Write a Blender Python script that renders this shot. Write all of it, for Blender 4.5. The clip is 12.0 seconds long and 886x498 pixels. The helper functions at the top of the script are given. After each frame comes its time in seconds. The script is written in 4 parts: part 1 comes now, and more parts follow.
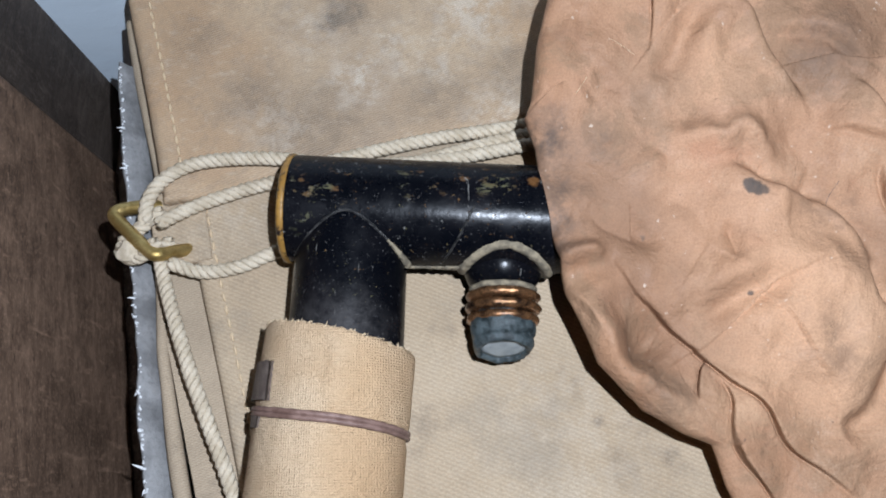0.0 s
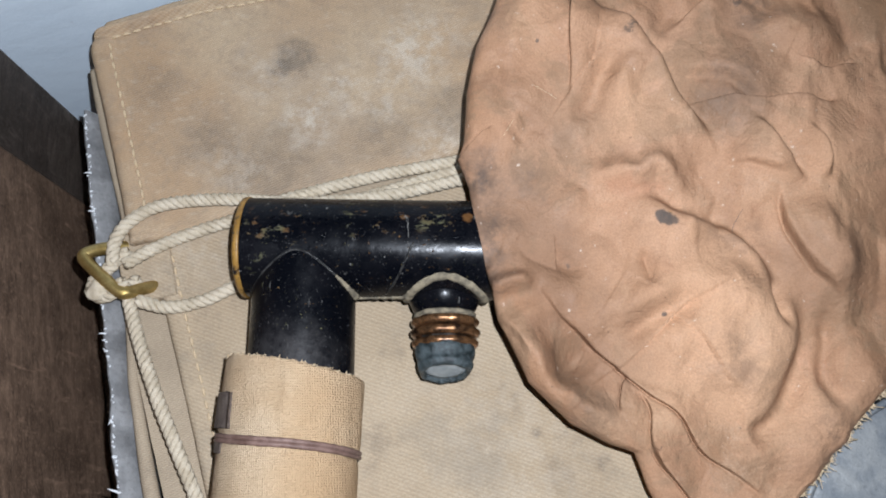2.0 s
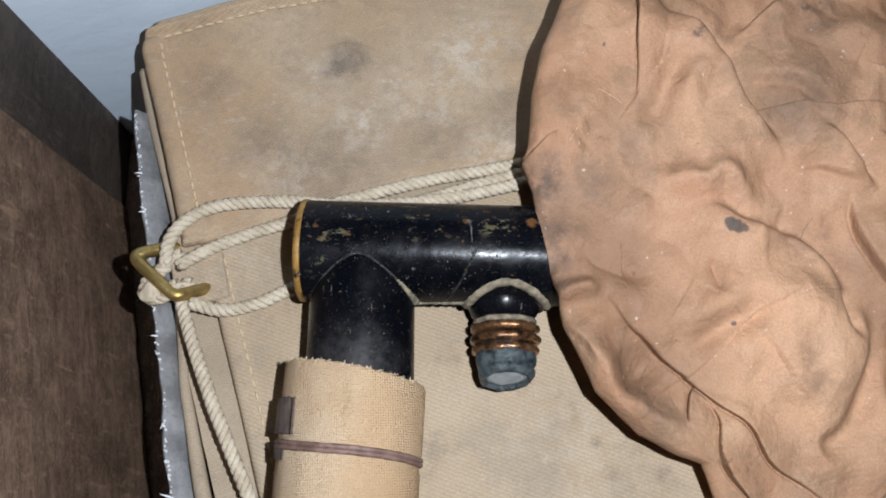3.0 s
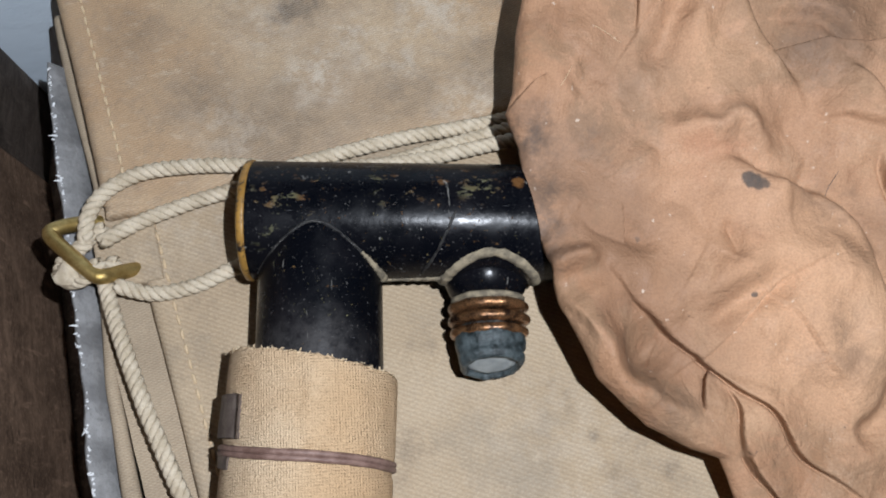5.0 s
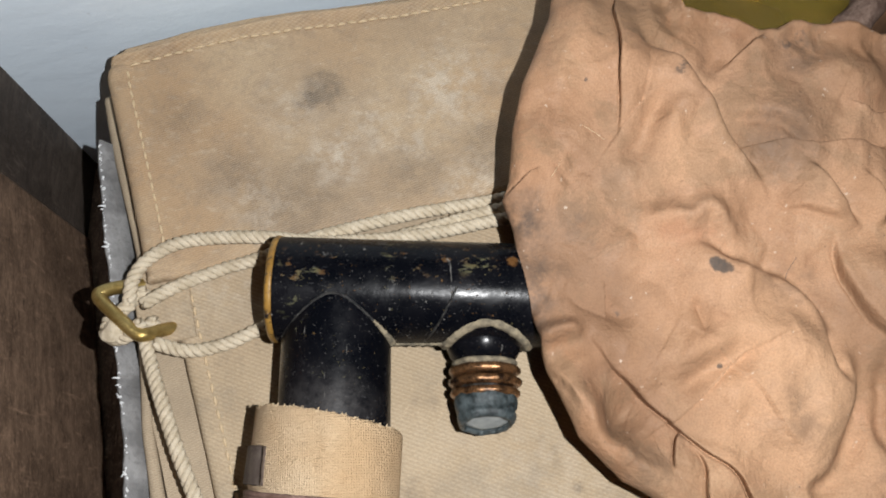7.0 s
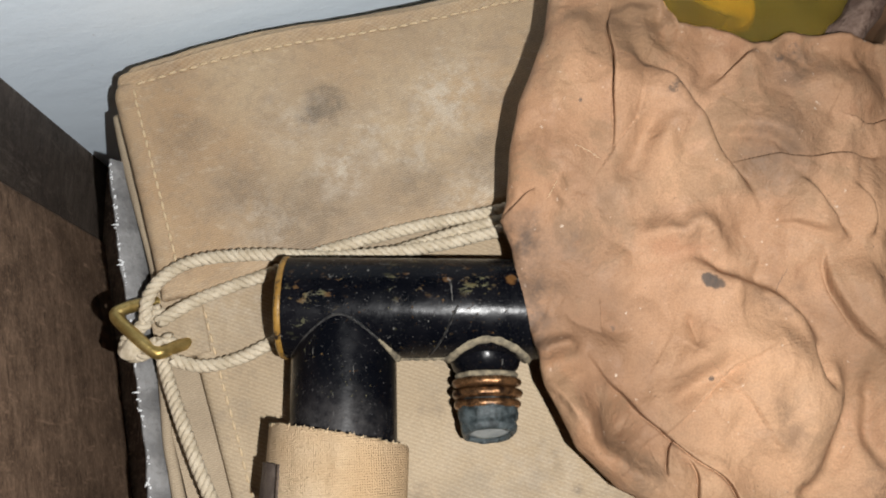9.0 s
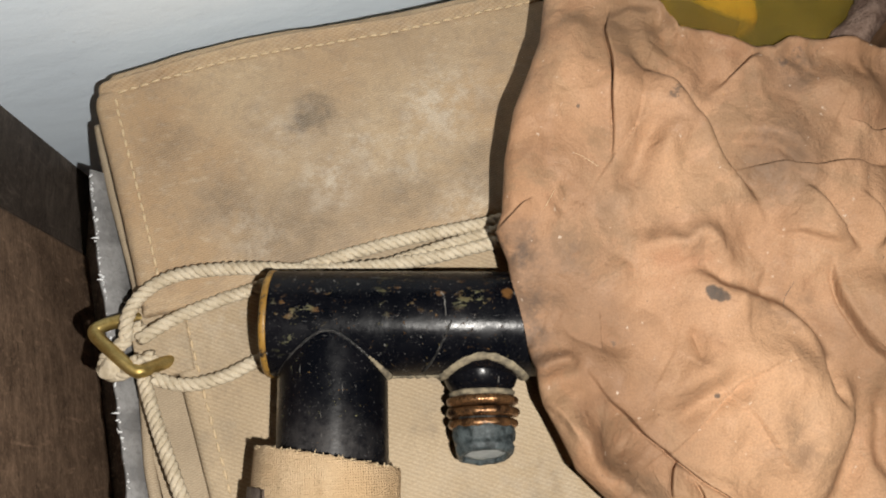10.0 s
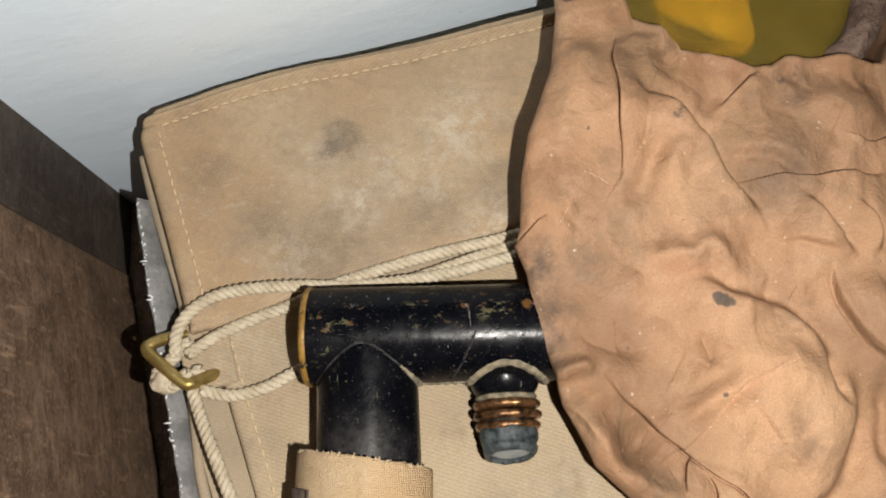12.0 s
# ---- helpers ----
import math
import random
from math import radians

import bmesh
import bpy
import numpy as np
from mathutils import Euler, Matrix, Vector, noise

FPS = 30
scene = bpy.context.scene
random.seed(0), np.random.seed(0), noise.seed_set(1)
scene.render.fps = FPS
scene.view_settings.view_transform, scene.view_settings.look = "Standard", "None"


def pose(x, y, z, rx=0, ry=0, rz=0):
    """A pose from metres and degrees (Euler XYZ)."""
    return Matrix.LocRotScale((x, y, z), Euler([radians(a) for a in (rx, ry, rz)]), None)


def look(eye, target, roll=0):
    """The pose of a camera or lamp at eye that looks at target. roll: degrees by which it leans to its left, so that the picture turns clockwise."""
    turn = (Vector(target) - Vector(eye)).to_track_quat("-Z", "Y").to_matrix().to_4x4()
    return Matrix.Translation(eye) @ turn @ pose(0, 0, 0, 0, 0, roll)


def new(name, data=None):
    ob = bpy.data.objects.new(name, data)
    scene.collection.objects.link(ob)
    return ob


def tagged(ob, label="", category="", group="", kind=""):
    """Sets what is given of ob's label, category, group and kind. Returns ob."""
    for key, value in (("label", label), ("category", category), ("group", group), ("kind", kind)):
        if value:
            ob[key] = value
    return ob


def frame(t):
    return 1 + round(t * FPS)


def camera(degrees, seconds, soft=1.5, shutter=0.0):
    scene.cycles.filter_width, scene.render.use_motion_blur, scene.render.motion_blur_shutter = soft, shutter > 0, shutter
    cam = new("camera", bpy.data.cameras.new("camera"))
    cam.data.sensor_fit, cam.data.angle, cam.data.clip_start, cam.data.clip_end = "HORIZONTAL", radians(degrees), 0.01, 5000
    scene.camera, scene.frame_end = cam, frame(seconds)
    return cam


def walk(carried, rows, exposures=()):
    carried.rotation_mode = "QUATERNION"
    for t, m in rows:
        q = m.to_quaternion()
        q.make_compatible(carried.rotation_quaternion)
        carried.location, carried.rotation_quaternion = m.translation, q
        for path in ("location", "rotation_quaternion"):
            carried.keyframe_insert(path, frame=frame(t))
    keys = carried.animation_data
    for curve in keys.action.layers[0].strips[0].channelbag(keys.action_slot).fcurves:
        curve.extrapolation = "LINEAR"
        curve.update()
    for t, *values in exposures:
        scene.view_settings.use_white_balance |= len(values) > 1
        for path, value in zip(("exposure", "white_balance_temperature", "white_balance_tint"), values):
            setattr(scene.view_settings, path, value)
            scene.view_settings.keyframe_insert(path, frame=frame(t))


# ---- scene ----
cam = camera(58.7, 12.0, soft=1.9)
PATH = [
    (0, (0.005, 0.036, 0.415), (-0.01, 0.652, -1.487), -2.3),
    (0.5, (0.009, 0.045, 0.412), (-0.008, 0.643, -1.496), -3.5),
    (1, (0.012, 0.057, 0.43), (-0.013, 0.632, -1.486), -5.3),
    (1.5, (0.008, 0.042, 0.424), (-0.004, 0.635, -1.486), -3.9),
    (2, (0.02, 0.04, 0.441), (0.044, 0.647, -1.464), -0.7),
    (2.5, (0.008, 0.046, 0.44), (0.041, 0.665, -1.461), 0.5),
    (3, (-0.001, 0.042, 0.437), (0.018, 0.663, -1.464), -0.5),
    (3.2, (0.002, 0.044, 0.442), (0.018, 0.655, -1.462), -1.1),
    (4.8, (-0.006, 0.056, 0.384), (0.114, 0.643, -1.525), 8.0),
    (5, (-0.005, 0.048, 0.396), (0.118, 0.64, -1.511), 8.0),
    (5.5, (0.002, 0.043, 0.434), (0.115, 0.654, -1.467), 6.8),
    (6, (-0.002, 0.049, 0.438), (0.109, 0.693, -1.452), 6.7),
    (6.5, (-0.001, 0.056, 0.434), (0.101, 0.688, -1.461), 6.4),
    (6.7, (-0.004, 0.05, 0.428), (0.097, 0.73, -1.451), 6.0),
    (8.3, (0.003, 0.057, 0.449), (0.068, 0.64, -1.463), 3.5),
    (8.5, (0.004, 0.061, 0.448), (0.064, 0.634, -1.468), 3.0),
    (9, (0.001, 0.068, 0.446), (0.063, 0.635, -1.471), 2.7),
    (9.5, (0.002, 0.071, 0.44), (0.073, 0.643, -1.475), 3.3),
    (10, (0.002, 0.071, 0.435), (0.079, 0.669, -1.472), 3.5),
    (10.5, (0.005, 0.062, 0.442), (0.009, 0.64, -1.472), -4.7),
    (11, (-0.006, 0.049, 0.448), (-0.005, 0.635, -1.464), -4.4),
    (11.5, (-0.005, 0.056, 0.447), (0.014, 0.671, -1.455), -2.5),
    (12, (0.001, 0.068, 0.456), (0.024, 0.685, -1.446), -3.0),
]
EXPOSURES = ((0.0, 0.04, 5420, 10), (1.0, 0.02, 5500, 10), (2.5, 0.0, 5680, 10), (4.8, -0.12, 5750, 10), (5.5, -0.05, 5800, 10), (6.3, 0.0, 6280, 10), (8.5, 0.0, 6300, 10), (9.5, 0.0, 6680, 10), (10.5, 0.0, 6880, 10), (12.0, 0.0, 6860, 10))
walk(cam, [(t, look(eye, target, roll)) for t, eye, target, roll in PATH], EXPOSURES)

# ---- light: one small torch lamp beside the lens, dim grey room ----
world = bpy.data.worlds.new("world")
scene.world = world
world.use_nodes = True
world.node_tree.nodes["Background"].inputs[0].default_value = (0.55, 0.62, 0.75, 1)
world.node_tree.nodes["Background"].inputs[1].default_value = 0.0008

TORCH = (0.032, 0.049, 0.449)
torch_data = bpy.data.lights.new("torch", "SPOT")
torch_data.spot_size, torch_data.spot_blend = radians(116), 0.28
torch_data.energy, torch_data.shadow_soft_size, torch_data.color = 5.85, 0.0018, (1.0, 0.985, 0.96)
torch = new("torch", torch_data)
torch.matrix_world = look(TORCH, (0.016, 0.108, 0.150))


# ---- materials ----
class Nodes:
    """A small builder for one node material."""

    def __init__(self, name, rough=0.8, metal=0.0, spec=0.3):
        self.mat = bpy.data.materials.new(name)
        self.mat.use_nodes = True
        self.tree = self.mat.node_tree
        self.bsdf = self.tree.nodes["Principled BSDF"]
        self.bsdf.inputs["Roughness"].default_value = rough
        self.bsdf.inputs["Metallic"].default_value = metal
        self.bsdf.inputs["Specular IOR Level"].default_value = spec
        self.coord = self.tree.nodes.new("ShaderNodeTexCoord").outputs["Object"]

    def link(self, a, b):
        self.tree.links.new(a, b)

    def stretch(self, scale=(1, 1, 1), turn=(0, 0, 0)):
        n = self.tree.nodes.new("ShaderNodeMapping")
        n.inputs["Scale"].default_value = scale
        n.inputs["Rotation"].default_value = [radians(a) for a in turn]
        self.link(self.coord, n.inputs["Vector"])
        return n.outputs[0]

    def noise(self, scale, detail=4.0, rough=0.55, vec=None, distort=0.0):
        n = self.tree.nodes.new("ShaderNodeTexNoise")
        n.inputs["Scale"].default_value, n.inputs["Detail"].default_value = scale, detail
        n.inputs["Roughness"].default_value, n.inputs["Distortion"].default_value = rough, distort
        self.link(vec or self.coord, n.inputs["Vector"])
        return n.outputs["Fac"]

    def wave(self, scale, vec=None, distort=1.5, detail=2.0, dscale=1.0, axis="X"):
        n = self.tree.nodes.new("ShaderNodeTexWave")
        n.bands_direction = axis
        n.inputs["Scale"].default_value, n.inputs["Distortion"].default_value = scale, distort
        n.inputs["Detail"].default_value, n.inputs["Detail Scale"].default_value = detail, dscale
        self.link(vec or self.coord, n.inputs["Vector"])
        return n.outputs["Fac"]

    def ramp(self, fac, lo, hi, out=(0.0, 1.0)):
        n = self.tree.nodes.new("ShaderNodeMapRange")
        n.interpolation_type = "SMOOTHSTEP"
        for i, v in enumerate((lo, hi, *out)):
            n.inputs[1 + i].default_value = v
        self.link(fac, n.inputs[0])
        return n.outputs[0]

    def math(self, op, a, b):
        n = self.tree.nodes.new("ShaderNodeMath")
        n.operation = op
        for i, v in enumerate((a, b)):
            if isinstance(v, (int, float)):
                n.inputs[i].default_value = v
            else:
                self.link(v, n.inputs[i])
        return n.outputs[0]

    def mix(self, fac, a, b, blend="MIX"):
        n = self.tree.nodes.new("ShaderNodeMix")
        n.data_type, n.blend_type = "RGBA", blend
        for i, v in ((0, fac), (6, a), (7, b)):
            if isinstance(v, tuple):
                n.inputs[i].default_value = (*v, 1.0)
            elif isinstance(v, (int, float)):
                n.inputs[i].default_value = v
            else:
                self.link(v, n.inputs[i])
        return n.outputs[2]

    def blob(self, x, y, r, wobble=0.5, soft=0.5):
        """A stain of uneven outline round the upright line through x, y."""
        s = self.tree.nodes.new("ShaderNodeSeparateXYZ")
        self.link(self.coord, s.inputs[0])
        dx = self.math("SUBTRACT", s.outputs[0], x)
        dy = self.math("SUBTRACT", s.outputs[1], y)
        d = self.math("SQRT", self.math("ADD", self.math("MULTIPLY", dx, dx), self.math("MULTIPLY", dy, dy)), 0.0)
        n = self.math("MULTIPLY", self.math("SUBTRACT", self.noise(0.9 / r, 4.0), 0.5), 2.0 * wobble * r)
        return self.ramp(self.math("ADD", d, n), r * (1 - soft), r * (1 + soft), (1.0, 0.0))

    def bump(self, height, distance, strength=1.0, after=None):
        n = self.tree.nodes.new("ShaderNodeBump")
        n.inputs["Strength"].default_value, n.inputs["Distance"].default_value = strength, distance
        self.link(height, n.inputs["Height"])
        if after is not None:
            self.link(after, n.inputs["Normal"])
        return n.outputs[0]

    def done(self, colour=None, normal=None, rough=None, metal=None):
        for value, key in ((colour, "Base Color"), (normal, "Normal"), (rough, "Roughness"), (metal, "Metallic")):
            if value is None:
                continue
            if isinstance(value, tuple):
                self.bsdf.inputs[key].default_value = (*value, 1.0)
            else:
                self.link(value, self.bsdf.inputs[key])
        return self.mat


def canvas(name, pale, mid, dark, stains=(), pale_stains=(), turn=11.5, weave=400.0, warm=False, twill=0.0):
    m = Nodes(name, 0.9, 0.0, 0.15)
    c = m.mix(m.ramp(m.noise(22, 5), 0.35, 0.65), mid, pale)
    c = m.mix(m.ramp(m.noise(60, 6, 0.7), 0.52, 0.75), c, dark)
    c = m.mix(m.ramp(m.noise(9, 3), 0.5, 0.7, (0, 0.5)), c, dark)
    if warm:
        for x, y, r, s in ((-0.100, 0.225, 0.020, 0.6), (-0.105, 0.190, 0.016, 0.6), (-0.085, 0.165, 0.018, 0.5), (0.040, 0.225, 0.020, 0.5), (-0.03, 0.245, 0.016, 0.4), (-0.075, 0.200, 0.014, 0.4)):
            c = m.mix(m.math("MULTIPLY", m.blob(x, y, r, 0.9, 0.9), s), c, (0.39, 0.235, 0.115))
        c = m.mix(m.ramp(m.noise(34, 4, 0.6), 0.5, 0.72, (0, 0.42)), c, (0.27, 0.215, 0.16))
        c = m.mix(m.ramp(m.noise(210, 6, 0.72, None, 0.6), 0.47, 0.62, (0, 0.34)), c, (0.255, 0.19, 0.13))
        c = m.mix(m.ramp(m.noise(320, 5, 0.7, m.stretch((0.5, 1, 1), (0, 0, 12))), 0.55, 0.68, (0, 0.32)), c, (0.56, 0.46, 0.34))
        c = m.mix(m.ramp(m.noise(480, 2, 0.5), 0.765, 0.80, (0, 0.7)), c, (0.75, 0.68, 0.58))
    for x, y, r, s in stains:
        c = m.mix(m.math("MULTIPLY", m.math("MULTIPLY", m.blob(x, y, r, 0.9, 0.6), m.ramp(m.noise(170, 6, 0.75), 0.25, 0.62)), min(1.0, 1.3 * s)), c, (0.055, 0.045, 0.04))
    for x, y, r, s in pale_stains:
        speck = m.ramp(m.noise(150, 7, 0.74, m.stretch((1, 1, 1), (0, 0, 40))), 0.40, 0.62)
        c = m.mix(m.math("MULTIPLY", m.math("MULTIPLY", m.blob(x, y, r, 0.9, 0.9), speck), s), c, (0.60, 0.535, 0.445))
    v = m.stretch((1, 1, 1), (0, 0, turn))
    v2 = m.stretch((1, 1, 1), (0, 0, turn + 52))
    weft = m.wave(weave, v, 1.2, 2, 6, "Y")
    warp = m.wave(weave * 0.8, v2, 1.0, 2, 6, "X")
    both = m.math("ADD", weft, warp)
    if twill:
        both = m.math("MULTIPLY", m.wave(weave, m.stretch((1, 1, 1), (0, 0, twill)), 3.2, 4, 6, "Y"), m.ramp(m.wave(weave * 0.9, v2, 1.5, 3, 5, "X"), 0.1, 0.8, (1.1, 2.1)))
        c = m.mix(m.ramp(both, 0.1, 0.9, (0.12, 0.0)), c, (0.20, 0.15, 0.10))
        c = m.mix(m.ramp(m.noise(28, 6, 0.7), 0.48, 0.68, (0, 0.55)), c, (0.30, 0.25, 0.185))
    c = m.mix(m.ramp(both, 0.3, 1.7, (0.0, 0.15 if twill else 0.28)), c, m.mix(0.5, c, (0.85, 0.76, 0.62)))
    fine = m.noise(1900, 2, 0.6)
    c = m.mix(m.ramp(fine, 0.35, 0.7, (0.25, 0.0)), c, (0.12, 0.09, 0.06))
    n = m.bump(both, 0.00014, 0.45)
    n = m.bump(m.noise(90, 5, 0.6), 0.0012, 0.6, n)
    n = m.bump(fine, 0.0002, 0.6, n)
    return m.done(c, n)


FLAP = canvas("flap_canvas", (0.465, 0.342, 0.212), (0.395, 0.280, 0.168), (0.275, 0.195, 0.125),
              stains=((-0.041, 0.2178, 0.0045, 0.5), (-0.034, 0.2220, 0.0085, 0.45), (0.004, 0.186, 0.012, 0.3), (-0.094, 0.212, 0.010, 0.25),
                      (0.03, 0.195, 0.012, 0.3), (-0.07, 0.186, 0.010, 0.3), (-0.045, 0.172, 0.016, 0.3)),
              pale_stains=((-0.029, 0.192, 0.010, 0.55), (-0.015, 0.207, 0.010, 0.4), (0.012, 0.215, 0.014, 0.35), (-0.06, 0.172, 0.012, 0.3), (0.0, 0.198, 0.007, 0.4), (0.020, 0.228, 0.014, 0.4), (0.026, 0.178, 0.012, 0.45), (-0.048, 0.215, 0.012, 0.3)), warm=True)
BODY = canvas("body_canvas", (0.47, 0.37, 0.25), (0.41, 0.315, 0.205), (0.32, 0.25, 0.17),
              stains=((0.078, 0.050, 0.003, 0.35), (-0.055, 0.13, 0.012, 0.15), (0.055, 0.062, 0.002, 0.4), (0.062, 0.047, 0.006, 0.22), (0.034, 0.050, 0.012, 0.14)), pale_stains=((-0.075, 0.15, 0.02, 0.35), (0.04, 0.06, 0.03, 0.2)), weave=215.0, twill=22.0)
SIDE = canvas("side_canvas", (0.40, 0.315, 0.215), (0.33, 0.258, 0.175), (0.25, 0.195, 0.135))


def make_facepiece_cloth():
    m = Nodes("rubbered_cloth", 0.72, 0.0, 0.28)
    c = m.mix(m.ramp(m.noise(16, 5, 0.6), 0.35, 0.66), (0.315, 0.172, 0.092), (0.462, 0.271, 0.158))
    c = m.mix(m.ramp(m.noise(48, 6, 0.65, None, 0.6), 0.50, 0.74, (0, 0.7)), c, (0.27, 0.155, 0.092))
    c = m.mix(m.ramp(m.noise(30, 4), 0.58, 0.78, (0, 0.55)), c, (0.41, 0.19, 0.105))
    soil = m.math("MULTIPLY", m.ramp(m.noise(24, 7, 0.72, m.stretch((1, 1, 1), (50, 10, 20)), 0.8), 0.50, 0.585), m.ramp(m.noise(260, 5, 0.7), 0.25, 0.6, (0.55, 1.0)))
    c = m.mix(m.math("MULTIPLY", soil, 0.60), c, (0.245, 0.158, 0.090))
    for x, y, r, k in ((0.118, 0.100, 0.030, 0.65), (0.100, 0.072, 0.020, 0.5), (0.130, 0.070, 0.022, 0.6), (0.088, 0.170, 0.016, 0.45), (0.058, 0.205, 0.016, 0.35), (0.155, 0.135, 0.020, 0.5)):
        c = m.mix(m.math("MULTIPLY", m.blob(x, y, r, 0.8, 0.7), k), c, (0.55, 0.33, 0.19))
    rub = m.math("MULTIPLY", m.ramp(m.noise(33, 6, 0.7, m.stretch((1, 1, 1), (10, 70, 40)), 0.5), 0.55, 0.70), m.ramp(m.noise(700, 4, 0.7), 0.35, 0.6))
    c = m.mix(m.math("MULTIPLY", rub, 0.45), c, (0.52, 0.35, 0.225))
    c = m.mix(m.ramp(m.noise(37, 5, 0.65, m.stretch((1, 1, 1), (20, 30, 70))), 0.54, 0.76, (0, 0.55)), c, (0.50, 0.32, 0.19))
    for x, y, r, s in ((0.050, 0.134, 0.017, 0.50), (0.062, 0.116, 0.014, 0.45), (0.068, 0.165, 0.014, 0.4), (0.135, 0.190, 0.018, 0.25), (0.072, 0.082, 0.016, 0.4), (0.13, 0.168, 0.012, 0.5), (0.15, 0.11, 0.014, 0.4)):
        c = m.mix(m.math("MULTIPLY", m.blob(x, y, r, 0.9, 0.8), s), c, (0.185, 0.110, 0.066))
    grime = m.ramp(m.noise(95, 6, 0.75), 0.36, 0.64)
    for x, y, r, s in ((0.037, 0.146, 0.008, 1.0), (0.040, 0.130, 0.007, 0.9), (0.064, 0.140, 0.006, 0.5), (0.0395, 0.119, 0.006, 0.85), (0.054, 0.147, 0.006, 0.5), (0.126, 0.174, 0.010, 0.55),
                       (0.139, 0.203, 0.008, 0.6), (0.125, 0.117, 0.012, 0.45), (0.118, 0.078, 0.010, 0.45), (0.066, 0.066, 0.012, 0.4), (0.0915, 0.1925, 0.003, 0.4),
                       (0.039, 0.108, 0.006, 0.6), (0.150, 0.052, 0.008, 0.8)):
        c = m.mix(m.math("MULTIPLY", m.math("MULTIPLY", m.blob(x, y, r, 0.9, 0.8), grime), s), c, (0.095, 0.068, 0.050))
    torn = m.ramp(m.noise(420, 3, 0.6), 0.40, 0.52)
    for x, y, r, s in ((0.0974, 0.1280, 0.0019, 0.95), (0.0990, 0.1269, 0.0022, 0.95), (0.1005, 0.1259, 0.0019, 0.9), (0.0915, 0.1925, 0.0018, 0.7), (0.0935, 0.1945, 0.0014, 0.7), (0.134, 0.206, 0.0016, 0.7), (0.139, 0.209, 0.0018, 0.6), (0.096, 0.0955, 0.0009, 0.9),
                       (0.066, 0.115, 0.001, 0.6), (0.060, 0.192, 0.0006, 0.8)):
        b = m.blob(x, y, r, 0.75, 0.3)
        c = m.mix(m.math("MULTIPLY", b if r > 0.00185 else m.math("MULTIPLY", b, torn), s), c, (0.078, 0.064, 0.053))
    speck = m.ramp(m.noise(330, 3, 0.6), 0.69, 0.75)
    c = m.mix(m.math("MULTIPLY", speck, 0.55), c, (0.74, 0.62, 0.50))
    dark_speck = m.ramp(m.noise(390, 2, 0.5), 0.74, 0.79)
    c = m.mix(m.math("MULTIPLY", dark_speck, 0.6), c, (0.10, 0.065, 0.048))
    fine = m.noise(1500, 3, 0.65)
    c = m.mix(m.ramp(fine, 0.3, 0.7, (0.30, 0.0)), c, (0.16, 0.09, 0.055))
    rib = m.wave(330, m.stretch((1, 1, 1), (0, 0, 14)), 2.2, 3, 5, "X")
    c = m.mix(m.ramp(rib, 0.2, 0.8, (0.035, 0.0)), c, (0.16, 0.09, 0.055))
    n = m.bump(fine, 0.0002, 0.7)
    n = m.bump(rib, 0.00006, 0.2, n)
    n = m.bump(m.noise(55, 6, 0.6, None, 0.5), 0.0026, 0.75, n)
    n = m.bump(m.noise(260, 5, 0.68), 0.0008, 0.7, n)
    wet = m.ramp(m.noise(210, 4, 0.7), 0.66, 0.74)
    return m.done(c, n, m.math("SUBTRACT", m.ramp(m.noise(70, 5, 0.6), 0.35, 0.7, (0.82, 0.55)), m.math("MULTIPLY", wet, 0.25)))


def make_wood(name, dark, light):
    m = Nodes(name, 0.62, 0.0, 0.25)
    v = m.stretch((1.0, 0.20, 1.0))
    grain = m.noise(250, 7, 0.75, v, 0.7)
    c = m.mix(m.ramp(grain, 0.34, 0.68), dark, light)
    c = m.mix(m.ramp(m.noise(16, 5, 0.6), 0.4, 0.7, (0, 0.75)), c, tuple(a * 0.55 for a in dark))
    c = m.mix(m.ramp(m.noise(70, 5, 0.7), 0.45, 0.70, (0, 0.6)), c, tuple(a * 0.6 for a in dark))
    scuff = m.ramp(m.noise(170, 5, 0.7, m.stretch((1, 0.7, 0.22), (8, 0, 0))), 0.60, 0.72)
    c = m.mix(m.math("MULTIPLY", scuff, 0.55), c, tuple(min(1, a * 1.6) for a in light))
    pores = m.ramp(m.noise(900, 3, 0.6, m.stretch((1, 0.08, 1))), 0.56, 0.7)
    c = m.mix(m.math("MULTIPLY", pores, 0.7), c, tuple(a * 0.35 for a in dark))
    marks = m.ramp(m.noise(260, 5, 0.72, m.stretch((1, 1, 0.22))), 0.56, 0.70)
    c = m.mix(m.math("MULTIPLY", marks, 0.45), c, tuple(min(1, a * 1.7) for a in light))
    c = m.mix(m.ramp(m.noise(1100, 4, 0.7, m.stretch((1, 0.5, 1))), 0.5, 0.72, (0, 0.5)), c, tuple(min(1, a * 1.8) for a in light))
    n = m.bump(grain, 0.0006, 0.5)
    n = m.bump(pores, 0.0002, 0.6, n)
    return m.done(c, n)


def make_wall_paint():
    m = Nodes("white_wall_paint", 0.42, 0.0, 0.4)
    c = m.mix(m.ramp(m.noise(6, 3), 0.3, 0.7), (0.69, 0.785, 0.88), (0.74, 0.835, 0.92))
    c = m.mix(m.ramp(m.noise(160, 3), 0.7, 0.78, (0, 0.4)), c, (0.52, 0.56, 0.6))
    n = m.bump(m.noise(75, 4, 0.55, m.stretch((0.5, 1, 1))), 0.0016, 0.35)
    n = m.bump(m.noise(600, 3), 0.00025, 0.4, n)
    return m.done(c, n)


